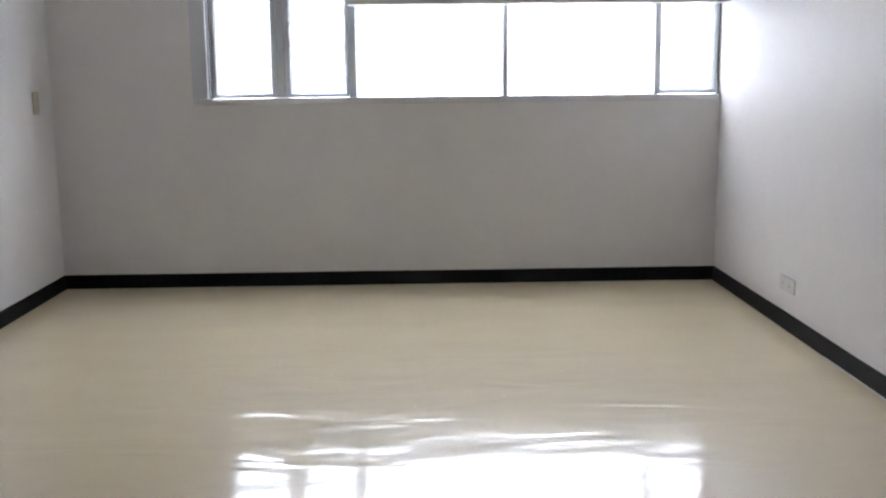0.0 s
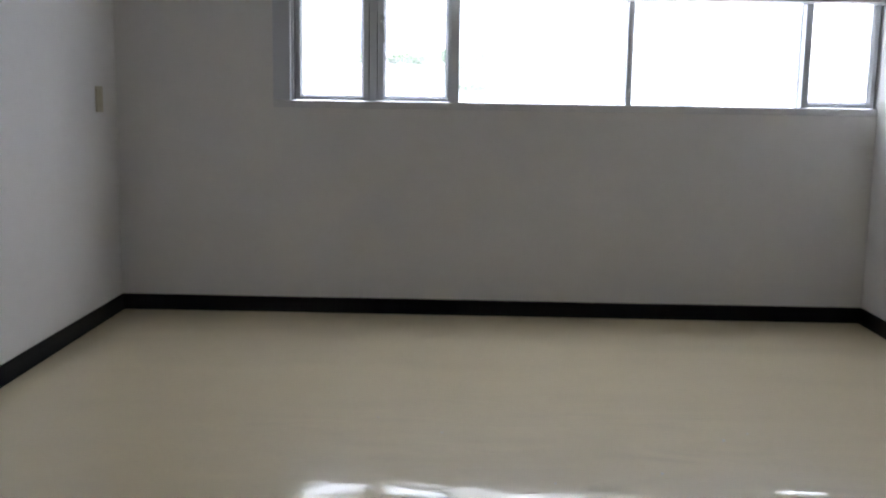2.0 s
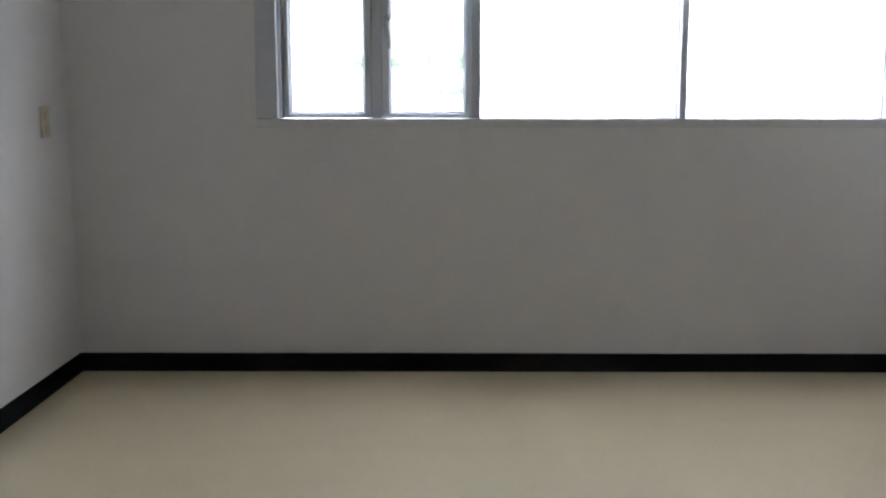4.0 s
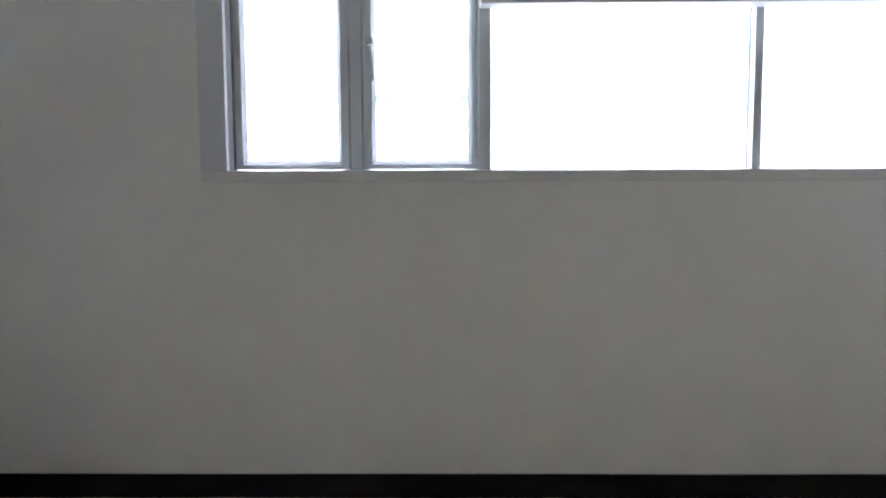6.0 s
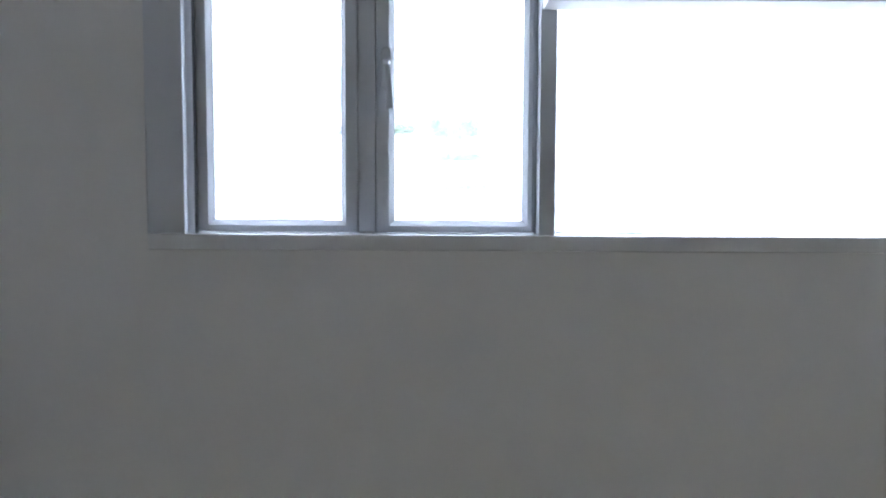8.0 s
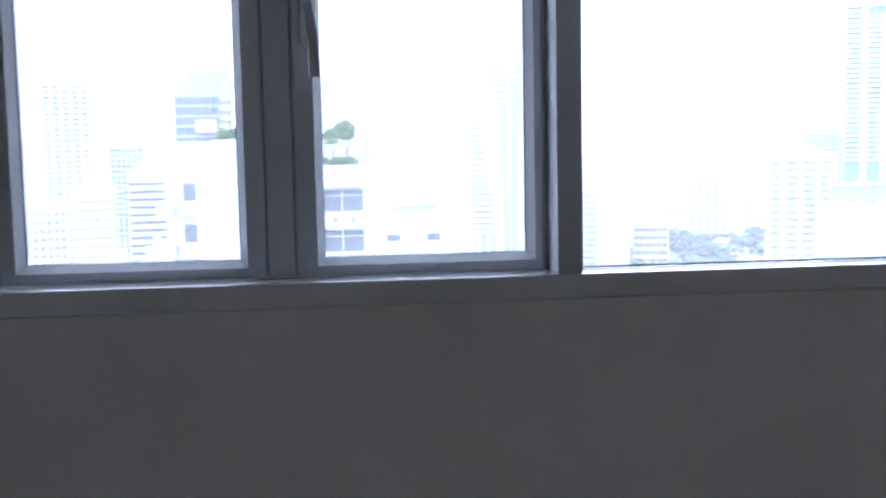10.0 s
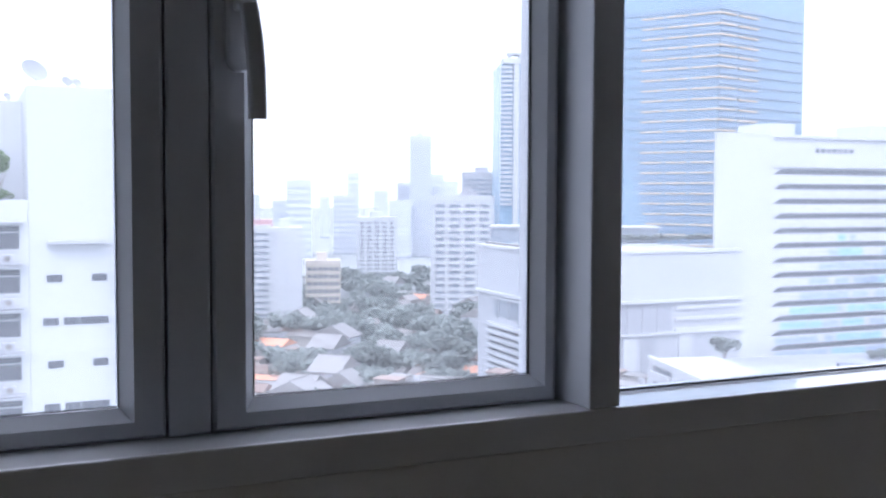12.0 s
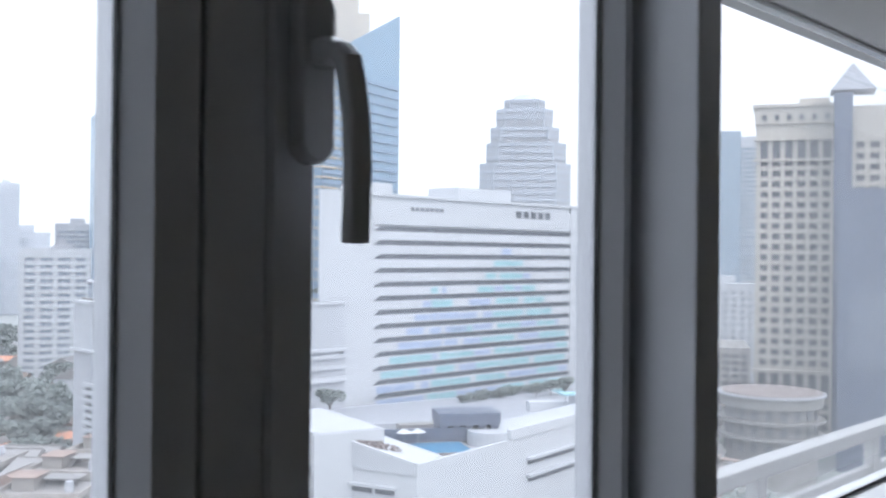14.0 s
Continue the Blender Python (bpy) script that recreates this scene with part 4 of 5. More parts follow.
# --- hotel with dark window bands and a painted front ---
def hotel():
    d0, d1 = 235.0, 291.0
    (xa, ya), (xb, yb) = spot(42.43, d0), spot(53.38, d1)
    u = Vector((xb - xa, yb - ya)).normalized()
    # front line carried on to the blank end wall
    a = bearing(39.55)
    t = np.linalg.solve(np.array([[math.sin(a), -u.x], [math.cos(a), -u.y]]), np.array([xa - EYE.x, ya - EYE.y]))
    x0 = t[1]
    w = math.hypot(xb - xa, yb - ya)
    e = empty("hotel", pose(xa, ya, GZ, 0, 0, math.degrees(math.atan2(u.y, u.x))), "white slab hotel with dark window bands and blue painted front", "building")
    zt = height(3.41, 228) - GZ
    zb = height(-10.5, d0) - GZ
    # the flank stands at an angle to the front
    v = Vector((xa + u.x * x0 - EYE.x, ya + u.y * x0 - EYE.y))
    off = 25.7 * (v.x * u.x + v.y * u.y) / (v.y * u.x - v.x * u.y)
    bm = bmesh.new()
    prism(bm, [(x0, 0.35), (w + 3.5, 0.35), (w + 3.5, 26), (x0 + off, 26)], 0, zt)
    part("body", bm, B_WHITE, e)
    block("end_wall", x0, 0.0, -0.25, 0.34, 0, zt, B_WHITE, e)
    block("end_pier", w, w + 3.5, -0.25, 0.34, 0, zt, B_WHITE, e)
    top, bot = height(1.66, d0) - GZ, height(-8.67, d0) - GZ
    step = (top - bot) / 13.3
    block("fascia", 0.0, w, -0.2, 0.34, top + 0.4, zt - 1.5, B_WHITE, e)
    bm = bmesh.new()
    vs = box(bm, 0.0, w, 0.05, 0.34, -0.62, 0.62)
    glass = mesh_of(bm, B_GLASS, "window_band")
    bm = bmesh.new()
    lo, hi = -step + 0.62, -0.62
    for p in ((0, -0.2, lo), (w, -0.2, lo), (w, -0.2, hi), (0, -0.2, hi), (0, 0.34, lo), (w, 0.34, lo), (w, 0.34, hi), (0, 0.34, hi)):
        bm.verts.new(p)
    bm.verts.ensure_lookup_table()
    for q in ((0, 1, 2, 3), (4, 7, 6, 5), (0, 4, 5, 1), (3, 2, 6, 7), (0, 3, 7, 4), (1, 5, 6, 2)):
        bm.faces.new([bm.verts[i] for i in q])
    span = mesh_of(bm, B_WHITE, "spandrel")
    bm = bmesh.new()
    tri = [(0.0, -0.66), (2.6, 0.66), (0.0, 0.66)]
    f = [bm.verts.new((px, -0.21, pz)) for px, pz in tri]
    b = [bm.verts.new((px, 0.3, pz)) for px, pz in tri]
    bm.faces.new(f)
    bm.faces.new(b[::-1])
    for i in range(3):
        bm.faces.new((f[i], b[i], b[(i + 1) % 3], f[(i + 1) % 3]))
    wedge = mesh_of(bm, B_WHITE, "slanted_end")
    paint = random.Random(8)
    for k in range(14):
        zz = top - 0.62 - step * k
        shared("window_band", glass, pose(0, 0, zz), e)
        shared("slanted_end", wedge, pose(0, 0, zz), e)
        s = shared("spandrel", span, pose(0, 0, zz), e)
        # painted panels: a large and a small pyramid, each floor broken into uneven lengths of two blues
        for c, first, grow, tone in ((0.64, 1, 0.042, B_TEAL), (0.29, 4, 0.036, B_LILAC)):
            if k < first:
                continue
            lo_x, hi_x = c - 0.035 - grow * (k - first), c + 0.04 + grow * (k - first)
            lo_x, hi_x = (max(0.48 - 0.02 * k, lo_x), min(0.985, hi_x)) if c > 0.5 else (max(0.02, lo_x), min(0.47 - 0.02 * k, hi_x) if k > 7 else hi_x)
            p = lo_x
            while p < hi_x - 0.012:
                q = min(hi_x, p + paint.uniform(0.03, 0.13))
                pick = tone if paint.random() < 0.68 else (B_LILAC if tone is B_TEAL else B_TEAL)
                block("painted_panel", w * p, w * (q - 0.004), -0.26, -0.205, lo + paint.uniform(0.1, 0.35), hi - paint.uniform(0.2, 0.4), pick, s)
                p = q + (paint.uniform(0.01, 0.03) if paint.random() < 0.3 else 0.0)
    block("parapet", x0, w + 3.5, -0.3, 0.6, zt + 0.005, zt + 0.7, B_WHITE, e)
    block("roof_house", 2.0, 9.0, 3, 14, zt + 0.005, zt + 3.4, B_WHITE, e)
    block("roof_house", w * 0.45, w * 0.73, 5, 16, zt + 0.005, zt + 4.0, B_WHITE, e)
    for k in range(5):
        block("roof_window", w * 0.68 + 3.1 * k, w * 0.68 + 3.1 * k + 2.3, -0.24, 0.0, zt - 3.6, zt - 1.7, B_GLASS, e)
    for k in range(7):
        block("slot_window", w * 0.16 + 1.7 * k, w * 0.16 + 1.7 * k + 1.2, -0.24, 0.0, zt - 3.2, zt - 2.2, B_GLASS, e)
    # low terrace at the foot
    block("terrace", x0 + 1, w + 20, -9, 0.0, 0, bot - 4.2, B_SUNK, e)
    block("terrace_wall", x0 + 1, w + 20, -9.4, -9.0, bot - 4.19, bot - 3.3, B_WHITE, e)
    return e


hotel()


# --- podium with a swimming pool ---
def podium():
    zd = -33.5
    pts = [spot(36.2, 178), spot(45.0, 160), spot(57.5, 232), spot(52.0, 262), spot(40.0, 226)]
    e = empty("pool_podium", pose(0, 0, 0), "white angular podium with a roof-top pool deck", "building")
    bm = bmesh.new()
    prism(bm, pts, GZ, zd)
    part("body", bm, B_WHITE, e)
    bm = bmesh.new()
    c0 = Vector((sum(p[0] for p in pts) / 5, sum(p[1] for p in pts) / 5))
    prism(bm, [tuple(c0 + (Vector(p) - c0) * 0.97) for p in pts], zd + 0.001, zd + 0.02)
    part("deck_paving", bm, B_SUNK, e, "pale grey deck paving")
    def face(p, q):
        return pose(p[0], p[1], 0, 0, 0, math.degrees(math.atan2(q[1] - p[1], q[0] - p[0]))), math.hypot(q[0] - p[0], q[1] - p[1])
    for p, q in ((pts[0], pts[1]), (pts[1], pts[2])):
        m, w = face(p, q)
        o = block("parapet", 0, w, -0.05, 0.6, zd + 0.005, zd + 1.3, B_WHITE, e)
        o.matrix_basis = m
        for k, (u0, u1) in enumerate(((0.40, 0.74), (0.76, 0.87), (0.4, 0.95))):
            o = block("slot_window", w * u0, w * u1, -0.12, 0.2, zd - 4.2 - 3.2 * max(0, k - 1), zd - 3.2 - 3.2 * max(0, k - 1), B_GLASS, e)
            o.matrix_basis = m
            o = block("ledge", w * u0 - 0.5, w * u1 + 0.5, -0.9, 0.2, zd - 3.15 - 3.2 * max(0, k - 1), zd - 2.7 - 3.2 * max(0, k - 1), B_WHITE, e)
            o.matrix_basis = m
    cx, cy = spot(46.0, 178)
    o = block("pool_coping", -8.4, 6.4, -5.0, 9, zd + 0.025, zd + 0.5, B_ROOF, e, "dark grey pool deck")
    o.matrix_basis = pose(cx, cy, 0, 0, 0, -32)
    o = block("pool_water", -7.6, 5.8, -4.4, 4.6, zd + 0.505, zd + 0.56, POOL, e, "turquoise water")
    o.matrix_basis = pose(cx, cy, 0, 0, 0, -32)
    o = block("pool_screen", -8.4, 8.0, 5.6, 6.2, zd + 0.505, zd + 3.0, B_DARK, e, "dark screen behind the pool")
    o.matrix_basis = pose(cx, cy, 0, 0, 0, -32)
    for px in (-4.5, -2.0):
        bm = bmesh.new()
        bmesh.ops.create_cone(bm, cap_ends=True, segments=12, radius1=1.5, radius2=0.1, depth=0.7)
        box(bm, -0.06, 0.06, -0.06, 0.06, -2.4, 0)
        o = part("parasol", bm, B_WHITE, e)
        o.matrix_basis = pose(cx, cy, 0, 0, 0, -32) @ pose(px, 4.7, zd + 2.9)
    cx, cy = spot(47.5, 188)
    o = block("canopy", -5, 6.5, -3.5, 4, zd + 3.4, zd + 5.6, B_DARK, e, "dark canopy roof")
    o.matrix_basis = pose(cx, cy, 0, 0, 0, -36)
    for k in range(5):
        o = block("canopy_wall", -4.8 + 2.4 * k, -3.4 + 2.4 * k, -3, 3.6, zd + 0.505, zd + 3.39, B_DARK, e)
        o.matrix_basis = pose(cx, cy, 0, 0, 0, -36)
    m, w = face(pts[1], pts[2])
    o = block("upper_terrace", w * 0.33, w * 0.98, 0.65, 9.0, zd + 0.025, zd + 2.5, B_CLAD, e)
    o.matrix_basis = m
    o = block("terrace_coping", w * 0.325, w * 0.985, -0.3, 0.64, zd + 1.31, zd + 3.1, B_WHITE, e)
    o.matrix_basis = m
    bm = bmesh.new()
    bmesh.ops.create_cone(bm, cap_ends=True, segments=24, radius1=4.2, radius2=4.2, depth=2.6)
    o = part("rounded_end", bm, B_CLAD, e)
    o.matrix_basis = m @ pose(w * 0.33, 4.6, zd + 1.33)
    # low walls, planters and plant boxes on the deck
    for az, dd, lx, ly, hz, rz, mat in ((40.6, 190, 16, 0.5, 1.6, -30, B_WHITE), (41.8, 184, 10, 0.5, 1.2, 58, B_WHITE), (43.5, 198, 22, 0.6, 1.4, -33, B_PALE), (40.0, 200, 5, 4, 2.4, -30, B_PALE),
                                        (45.2, 196, 9, 3, 1.8, -33, B_OLD), (52.2, 226, 9, 3, 2.2, -35, B_WHITE), (54.2, 232, 6, 4, 3.0, -35, B_PALE), (48.8, 196, 10, 0.6, 2.4, -36, B_DARK), (42.6, 179, 7, 2.2, 0.9, -30, B_OLD)):
        px, py = spot(az, dd)
        o = block("planter" if mat == B_OLD else "deck_wall", -lx / 2, lx / 2, -ly / 2, ly / 2, zd + 0.025, zd + hz, mat, e)
        o.matrix_basis = pose(px, py, 0, 0, 0, rz)
    def profile(name, m, outline, y0, y1, mat, label=""):
        """An upright slab whose front has the given outline."""
        bm = bmesh.new()
        f, r = [bm.verts.new((px, y0, pz)) for px, pz in outline], [bm.verts.new((px, y1, pz)) for px, pz in outline]
        bm.faces.new(f)
        bm.faces.new(r[::-1])
        for i in range(len(outline)):
            bm.faces.new((f[i], r[i], r[(i + 1) % len(outline)], f[(i + 1) % len(outline)]))
        o = part(name, bm, mat, e, label)
        o.matrix_basis = m
        return o
    # sloping roof over the front, falling towards the pool
    m, w = face(pts[0], pts[1])
    xa, xb = w * 0.36, w * 0.99
    profile("sloping_roof", m, [(xa, zd - 0.5), (xb, zd - 0.5), (xb, zd + 1.2), (xa, zd + 5.2)], -0.25, 9.0, B_CLAD)
    profile("roof_kerb", m, [(xa, zd + 5.21), (xb, zd + 1.21), (xb, zd + 1.6), (xa, zd + 5.6)], -0.35, 0.25, B_WHITE)
    # bow-shaped stair block with raked side and narrow slots
    mb, wb = face(spot(36.2, 184), spot(39.35, 163))
    profile("stair_block", mb, [(-4.5, GZ), (wb, GZ), (wb, zd + 5.4), (0.6, zd + 5.8), (-2.2, zd - 5.0)], 0.0, 13.0, B_WHITE)
    profile("stair_cap", mb, [(0.3, zd + 5.82), (wb + 0.3, zd + 5.42), (wb + 0.3, zd + 6.0), (0.3, zd + 6.4)], -0.4, 0.4, B_WHITE)
    profile("stair_roof", mb, [(1.0, zd + 5.80), (wb - 0.4, zd + 5.42), (wb - 0.4, zd + 5.6), (1.0, zd + 5.98)], 0.45, 12.6, B_PALE, "pale grey roof")
    for x0, x1, zz in ((0.10, 0.42, 4.0), (0.10, 0.55, 1.2), (0.02, 0.50, -1.9), (0.55, 0.95, -0.6), (0.0, 0.62, -5.0), (0.1, 0.95, -8.2), (0.1, 0.95, -11.4)):
        o = block("slot_window", wb * x0, wb * x1, -0.12, 0.2, zd + zz, zd + zz + 0.95, B_GLASS, e)
        o.matrix_basis = mb
        o = block("slot_ledge", wb * x0 - 0.3, wb * x1 + 0.3, -0.7, 0.2, zd + zz - 0.45, zd + zz - 0.02, B_WHITE, e)
        o.matrix_basis = mb
    for k in range(5):
        o = block("front_ledge", xa + 0.5, xb, -0.8, 0.2, zd - 6.2 - 3.0 * k, zd - 5.7 - 3.0 * k, B_WHITE, e)
        o.matrix_basis = m
        o = block("front_slot", xa + 1.0, xb - 0.6, -0.14, 0.2, zd - 7.3 - 3.0 * k, zd - 6.21 - 3.0 * k, B_GLASS, e)
        o.matrix_basis = m
    # teal awning over the far terrace
    cx, cy = spot(54.3, 226)
    o = block("terrace_awning", -6, 6, -2.5, 2.5, zd + 4.0, zd + 4.3, B_TEAL, e, "teal awning over the terrace")
    o.matrix_basis = pose(cx, cy, 0, 0, 0, -36)
    for k in range(4):
        o = block("awning_post", -5.6 + 3.6 * k, -5.4 + 3.6 * k, -2.3, -2.1, zd + 0.025, zd + 3.99, B_PALE, e)
        o.matrix_basis = pose(cx, cy, 0, 0, 0, -36)
    return zd


POD = podium()


# --- stepped tower ---
def stepped_tower():
    d = 520
    e = empty("stepped_tower", pose(0, 0, 0), "pale grey office tower stepping in towards the top", "building")
    # bands, piers and crown take far colours that hold painted haze
    for k, (az0, az1, el, base) in enumerate(((48.38, 53.42, 5.2, -6), (48.75, 53.15, 6.35, 5.2), (48.98, 52.75, 7.25, 6.35), (49.3, 52.4, 8.3, 7.25), (49.75, 51.95, 8.85, 8.3))):
        m, w = facade_pose(az0, d + 3 * k, az1, d + 3 * k)
        z0, z1 = height(base, d) - GZ if base > 0 else 0.0, height(el, d) - GZ
        c, dp = w * 0.16, 40 - 6 * k
        def plan(g):
            return [(c, -g), (w - c, -g), (w + g, c), (w + g, dp), (-g, dp), (-g, c)]
        bm = bmesh.new()
        prism(bm, plan(0), z0 + 0.01, z1)
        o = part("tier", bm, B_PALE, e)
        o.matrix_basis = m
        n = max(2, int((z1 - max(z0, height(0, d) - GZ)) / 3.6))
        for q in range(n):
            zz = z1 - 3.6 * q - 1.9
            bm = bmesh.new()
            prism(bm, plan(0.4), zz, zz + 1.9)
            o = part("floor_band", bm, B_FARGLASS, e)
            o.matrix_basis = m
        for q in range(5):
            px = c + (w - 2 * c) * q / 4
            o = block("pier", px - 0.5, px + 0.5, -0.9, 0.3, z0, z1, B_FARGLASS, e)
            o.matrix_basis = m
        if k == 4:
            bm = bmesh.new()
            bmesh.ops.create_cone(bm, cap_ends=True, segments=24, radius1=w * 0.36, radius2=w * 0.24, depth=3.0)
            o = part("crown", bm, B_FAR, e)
            o.matrix_basis = m @ pose(w / 2, 8, z1 + 1.51)


stepped_tower()

# --- grey grid tower and its neighbours ---
GRID = tower("grid_tower", "grey stone office tower with a grid of square windows", 63.27, 67.0, 335, 7.1, 27, skin=B_GREY, core=B_GLASS, band=0.42, piers=6, pier=0.36, proud=0.6, top=0.10, cap=False, depth=26)
m, w = facade_pose(63.27, 334.2, 67.0, 334.2)
t2 = empty("tower_crown", m, "grey stone attic with tall windows on an office tower", "building")
zc = height(5.3, 335) - GZ
block("attic", -1.0, w + 1.0, -0.6, 24, height(7.1, 335) - GZ + 0.01, height(7.95, 335) - GZ, B_GREY, t2)
for k in range(6):
    block("tall_window", w * (k + 0.2) / 6, w * (k + 0.8) / 6, -0.2, 0.3, zc, zc + 5.6, B_GLASS, t2)
    block("tall_window", w * (k + 0.2) / 6, w * (k + 0.8) / 6, -0.2, 0.3, zc - 73.5, zc - 67.5, B_GLASS, t2)
    block("attic_window", w * (k + 0.3) / 6, w * (k + 0.7) / 6, -0.72, -0.3, height(7.1, 335) - GZ + 1.0, height(7.1, 335) - GZ + 2.8, B_GLASS, t2)
block("cornice", -1.6, w + 1.6, -1.4, 24.5, height(7.95, 335) - GZ + 0.01, height(7.95, 335) - GZ + 0.9, B_GREY, t2)
block("string_course", -1.3, w + 1.3, -1.0, 0.3, zc + 5.62, zc + 6.3, B_GREY, t2)
block("string_course", -1.3, w + 1.3, -1.0, 0.3, zc - 0.9, zc - 0.02, B_GREY, t2)
block("string_course", -1.3, w + 1.3, -1.0, 0.3, zc - 67.48, zc - 66.5, B_GREY, t2)
block("roof_plant", w * 0.55, w * 0.95, 4, 14, height(7.95, 335) - GZ + 0.92, height(7.95, 335) - GZ + 3.2, B_GREY, t2)
adopt(GRID[0], t2)
tower("grid_tower", "grey stone office wing with a grid of square windows", 67.9, 71.5, 325, 7.9, 28, skin=B_GREY, core=B_GLASS, band=0.42, piers=5, pier=0.36, proud=0.6, low=20, top=0.09, cap=False, depth=26)
SHAFT = tower("glass_tower", "dark blue glass tower beside the grid tower", 67.02, 67.9, 322, 8.6, 30, skin=B_NAVY, core=B_NAVY, band=0.15, piers=0, proud=0.1, cap=False, depth=22)
NAVY_FRONT = tower("glass_tower", "dark blue glass front with a pale panel", 67.25, 74.0, 290, 3.7, 24, skin=B_NAVY, core=B_NAVY, band=0.1, piers=0, proud=0.1, cap=False, depth=20)
m, w = facade_pose(67.8, 289.6, 74.0, 289.6)
pn = block("wall_panel", 0, w, -0.3, 0.0, -28 - GZ, -8 - GZ, B_NAVYPALE)
pn.matrix_basis = m
tagged(pn, "pale blank panel")
adopt(NAVY_FRONT[0], pn)
x, y = spot(67.9, 332)
bm = bmesh.new()
bmesh.ops.create_cone(bm, cap_ends=True, segments=4, radius1=9, radius2=0.1, depth=9)
p = part("pyramid_roof", bm, B_SUNK)
p.matrix_basis = pose(x, y, height(8.6, 332) + 4.5, 0, 0, -22)
tagged(p, "blue-grey pyramid roof")
adopt(SHAFT[0], p)
m, w = facade_pose(62.2, 255, 67.2, 262)
r = empty("round_building", m @ pose(w / 2, 12, 0), "round concrete low-rise with a flat reddish roof", "building")
for nm, rad, z0, z1, mat in (("drum", 11.2, 0, 20, B_OLD), ("balcony_slab", 13.2, 16.2, 16.8, B_OLD), ("balcony_slab", 13.2, 12.2, 12.8, B_OLD), ("upper_drum", 12.6, 20.01, 22.6, B_OLD), ("roof_rim", 13.4, 22.61, 23.1, B_PALE), ("roof", 12.4, 23.11, 23.4, DRY)):
    bm = bmesh.new()
    bmesh.ops.create_cone(bm, cap_ends=True, segments=36, radius1=rad, radius2=rad, depth=z1 - z0)
    o = part(nm, bm, mat, r)
    o.matrix_basis = pose(0, 0, (z0 + z1) / 2)
bm = bmesh.new()
box(bm, -0.75, 0.75, -0.1, 0.1, 0, 2.4)
me = mesh_of(bm, B_GLASS, "window")
for zz in (9.2, 13.2, 17.2):
    for k in range(20):
        shared("window", me, pose(0, 0, zz, 0, 0, 18 * k) @ pose(0, -11.2, 0), r)
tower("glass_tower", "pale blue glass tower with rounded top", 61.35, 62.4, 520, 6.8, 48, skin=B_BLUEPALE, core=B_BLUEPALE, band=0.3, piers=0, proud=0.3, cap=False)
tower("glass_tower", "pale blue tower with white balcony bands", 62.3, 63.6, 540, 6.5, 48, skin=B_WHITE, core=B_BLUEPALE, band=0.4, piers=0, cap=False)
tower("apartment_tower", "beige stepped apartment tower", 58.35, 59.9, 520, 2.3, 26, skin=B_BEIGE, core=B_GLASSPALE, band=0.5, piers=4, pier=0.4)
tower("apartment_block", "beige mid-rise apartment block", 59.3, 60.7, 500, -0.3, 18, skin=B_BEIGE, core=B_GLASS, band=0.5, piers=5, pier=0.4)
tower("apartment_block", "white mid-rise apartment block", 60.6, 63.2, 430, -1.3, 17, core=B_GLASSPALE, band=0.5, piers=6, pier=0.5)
tower("terraced_block", "white terraced low-rise with balconies", 55.4, 62.9, 330, -4.7, 13, core=B_GLASS, skin=B_TERRACE, band=0.42, piers=16, pier=0.3)
tower("terraced_block", "grey terraced low-rise with balconies", 56.6, 61.0, 300, -6.6, 10, core=B_GLASS, skin=B_TERRACE, band=0.45, piers=12, pier=0.3)
# the skyline's haze lies in its paled materials
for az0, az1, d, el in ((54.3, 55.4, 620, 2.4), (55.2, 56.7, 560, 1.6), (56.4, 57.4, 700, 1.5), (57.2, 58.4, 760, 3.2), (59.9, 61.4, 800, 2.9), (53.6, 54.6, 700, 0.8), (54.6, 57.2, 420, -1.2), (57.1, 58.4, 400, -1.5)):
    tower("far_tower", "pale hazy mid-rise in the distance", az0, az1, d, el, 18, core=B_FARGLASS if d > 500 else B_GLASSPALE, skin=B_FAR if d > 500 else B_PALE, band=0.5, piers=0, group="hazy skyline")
rnd = random.Random(21)
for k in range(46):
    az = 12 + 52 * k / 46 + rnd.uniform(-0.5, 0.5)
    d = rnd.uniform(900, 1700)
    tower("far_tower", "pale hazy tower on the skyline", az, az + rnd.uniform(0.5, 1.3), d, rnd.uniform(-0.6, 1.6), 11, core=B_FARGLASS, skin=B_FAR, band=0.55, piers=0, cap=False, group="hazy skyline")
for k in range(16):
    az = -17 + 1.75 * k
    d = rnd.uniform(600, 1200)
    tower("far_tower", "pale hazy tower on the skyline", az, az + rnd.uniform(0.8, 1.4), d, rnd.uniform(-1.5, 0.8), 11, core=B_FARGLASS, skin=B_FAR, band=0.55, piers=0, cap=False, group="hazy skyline")


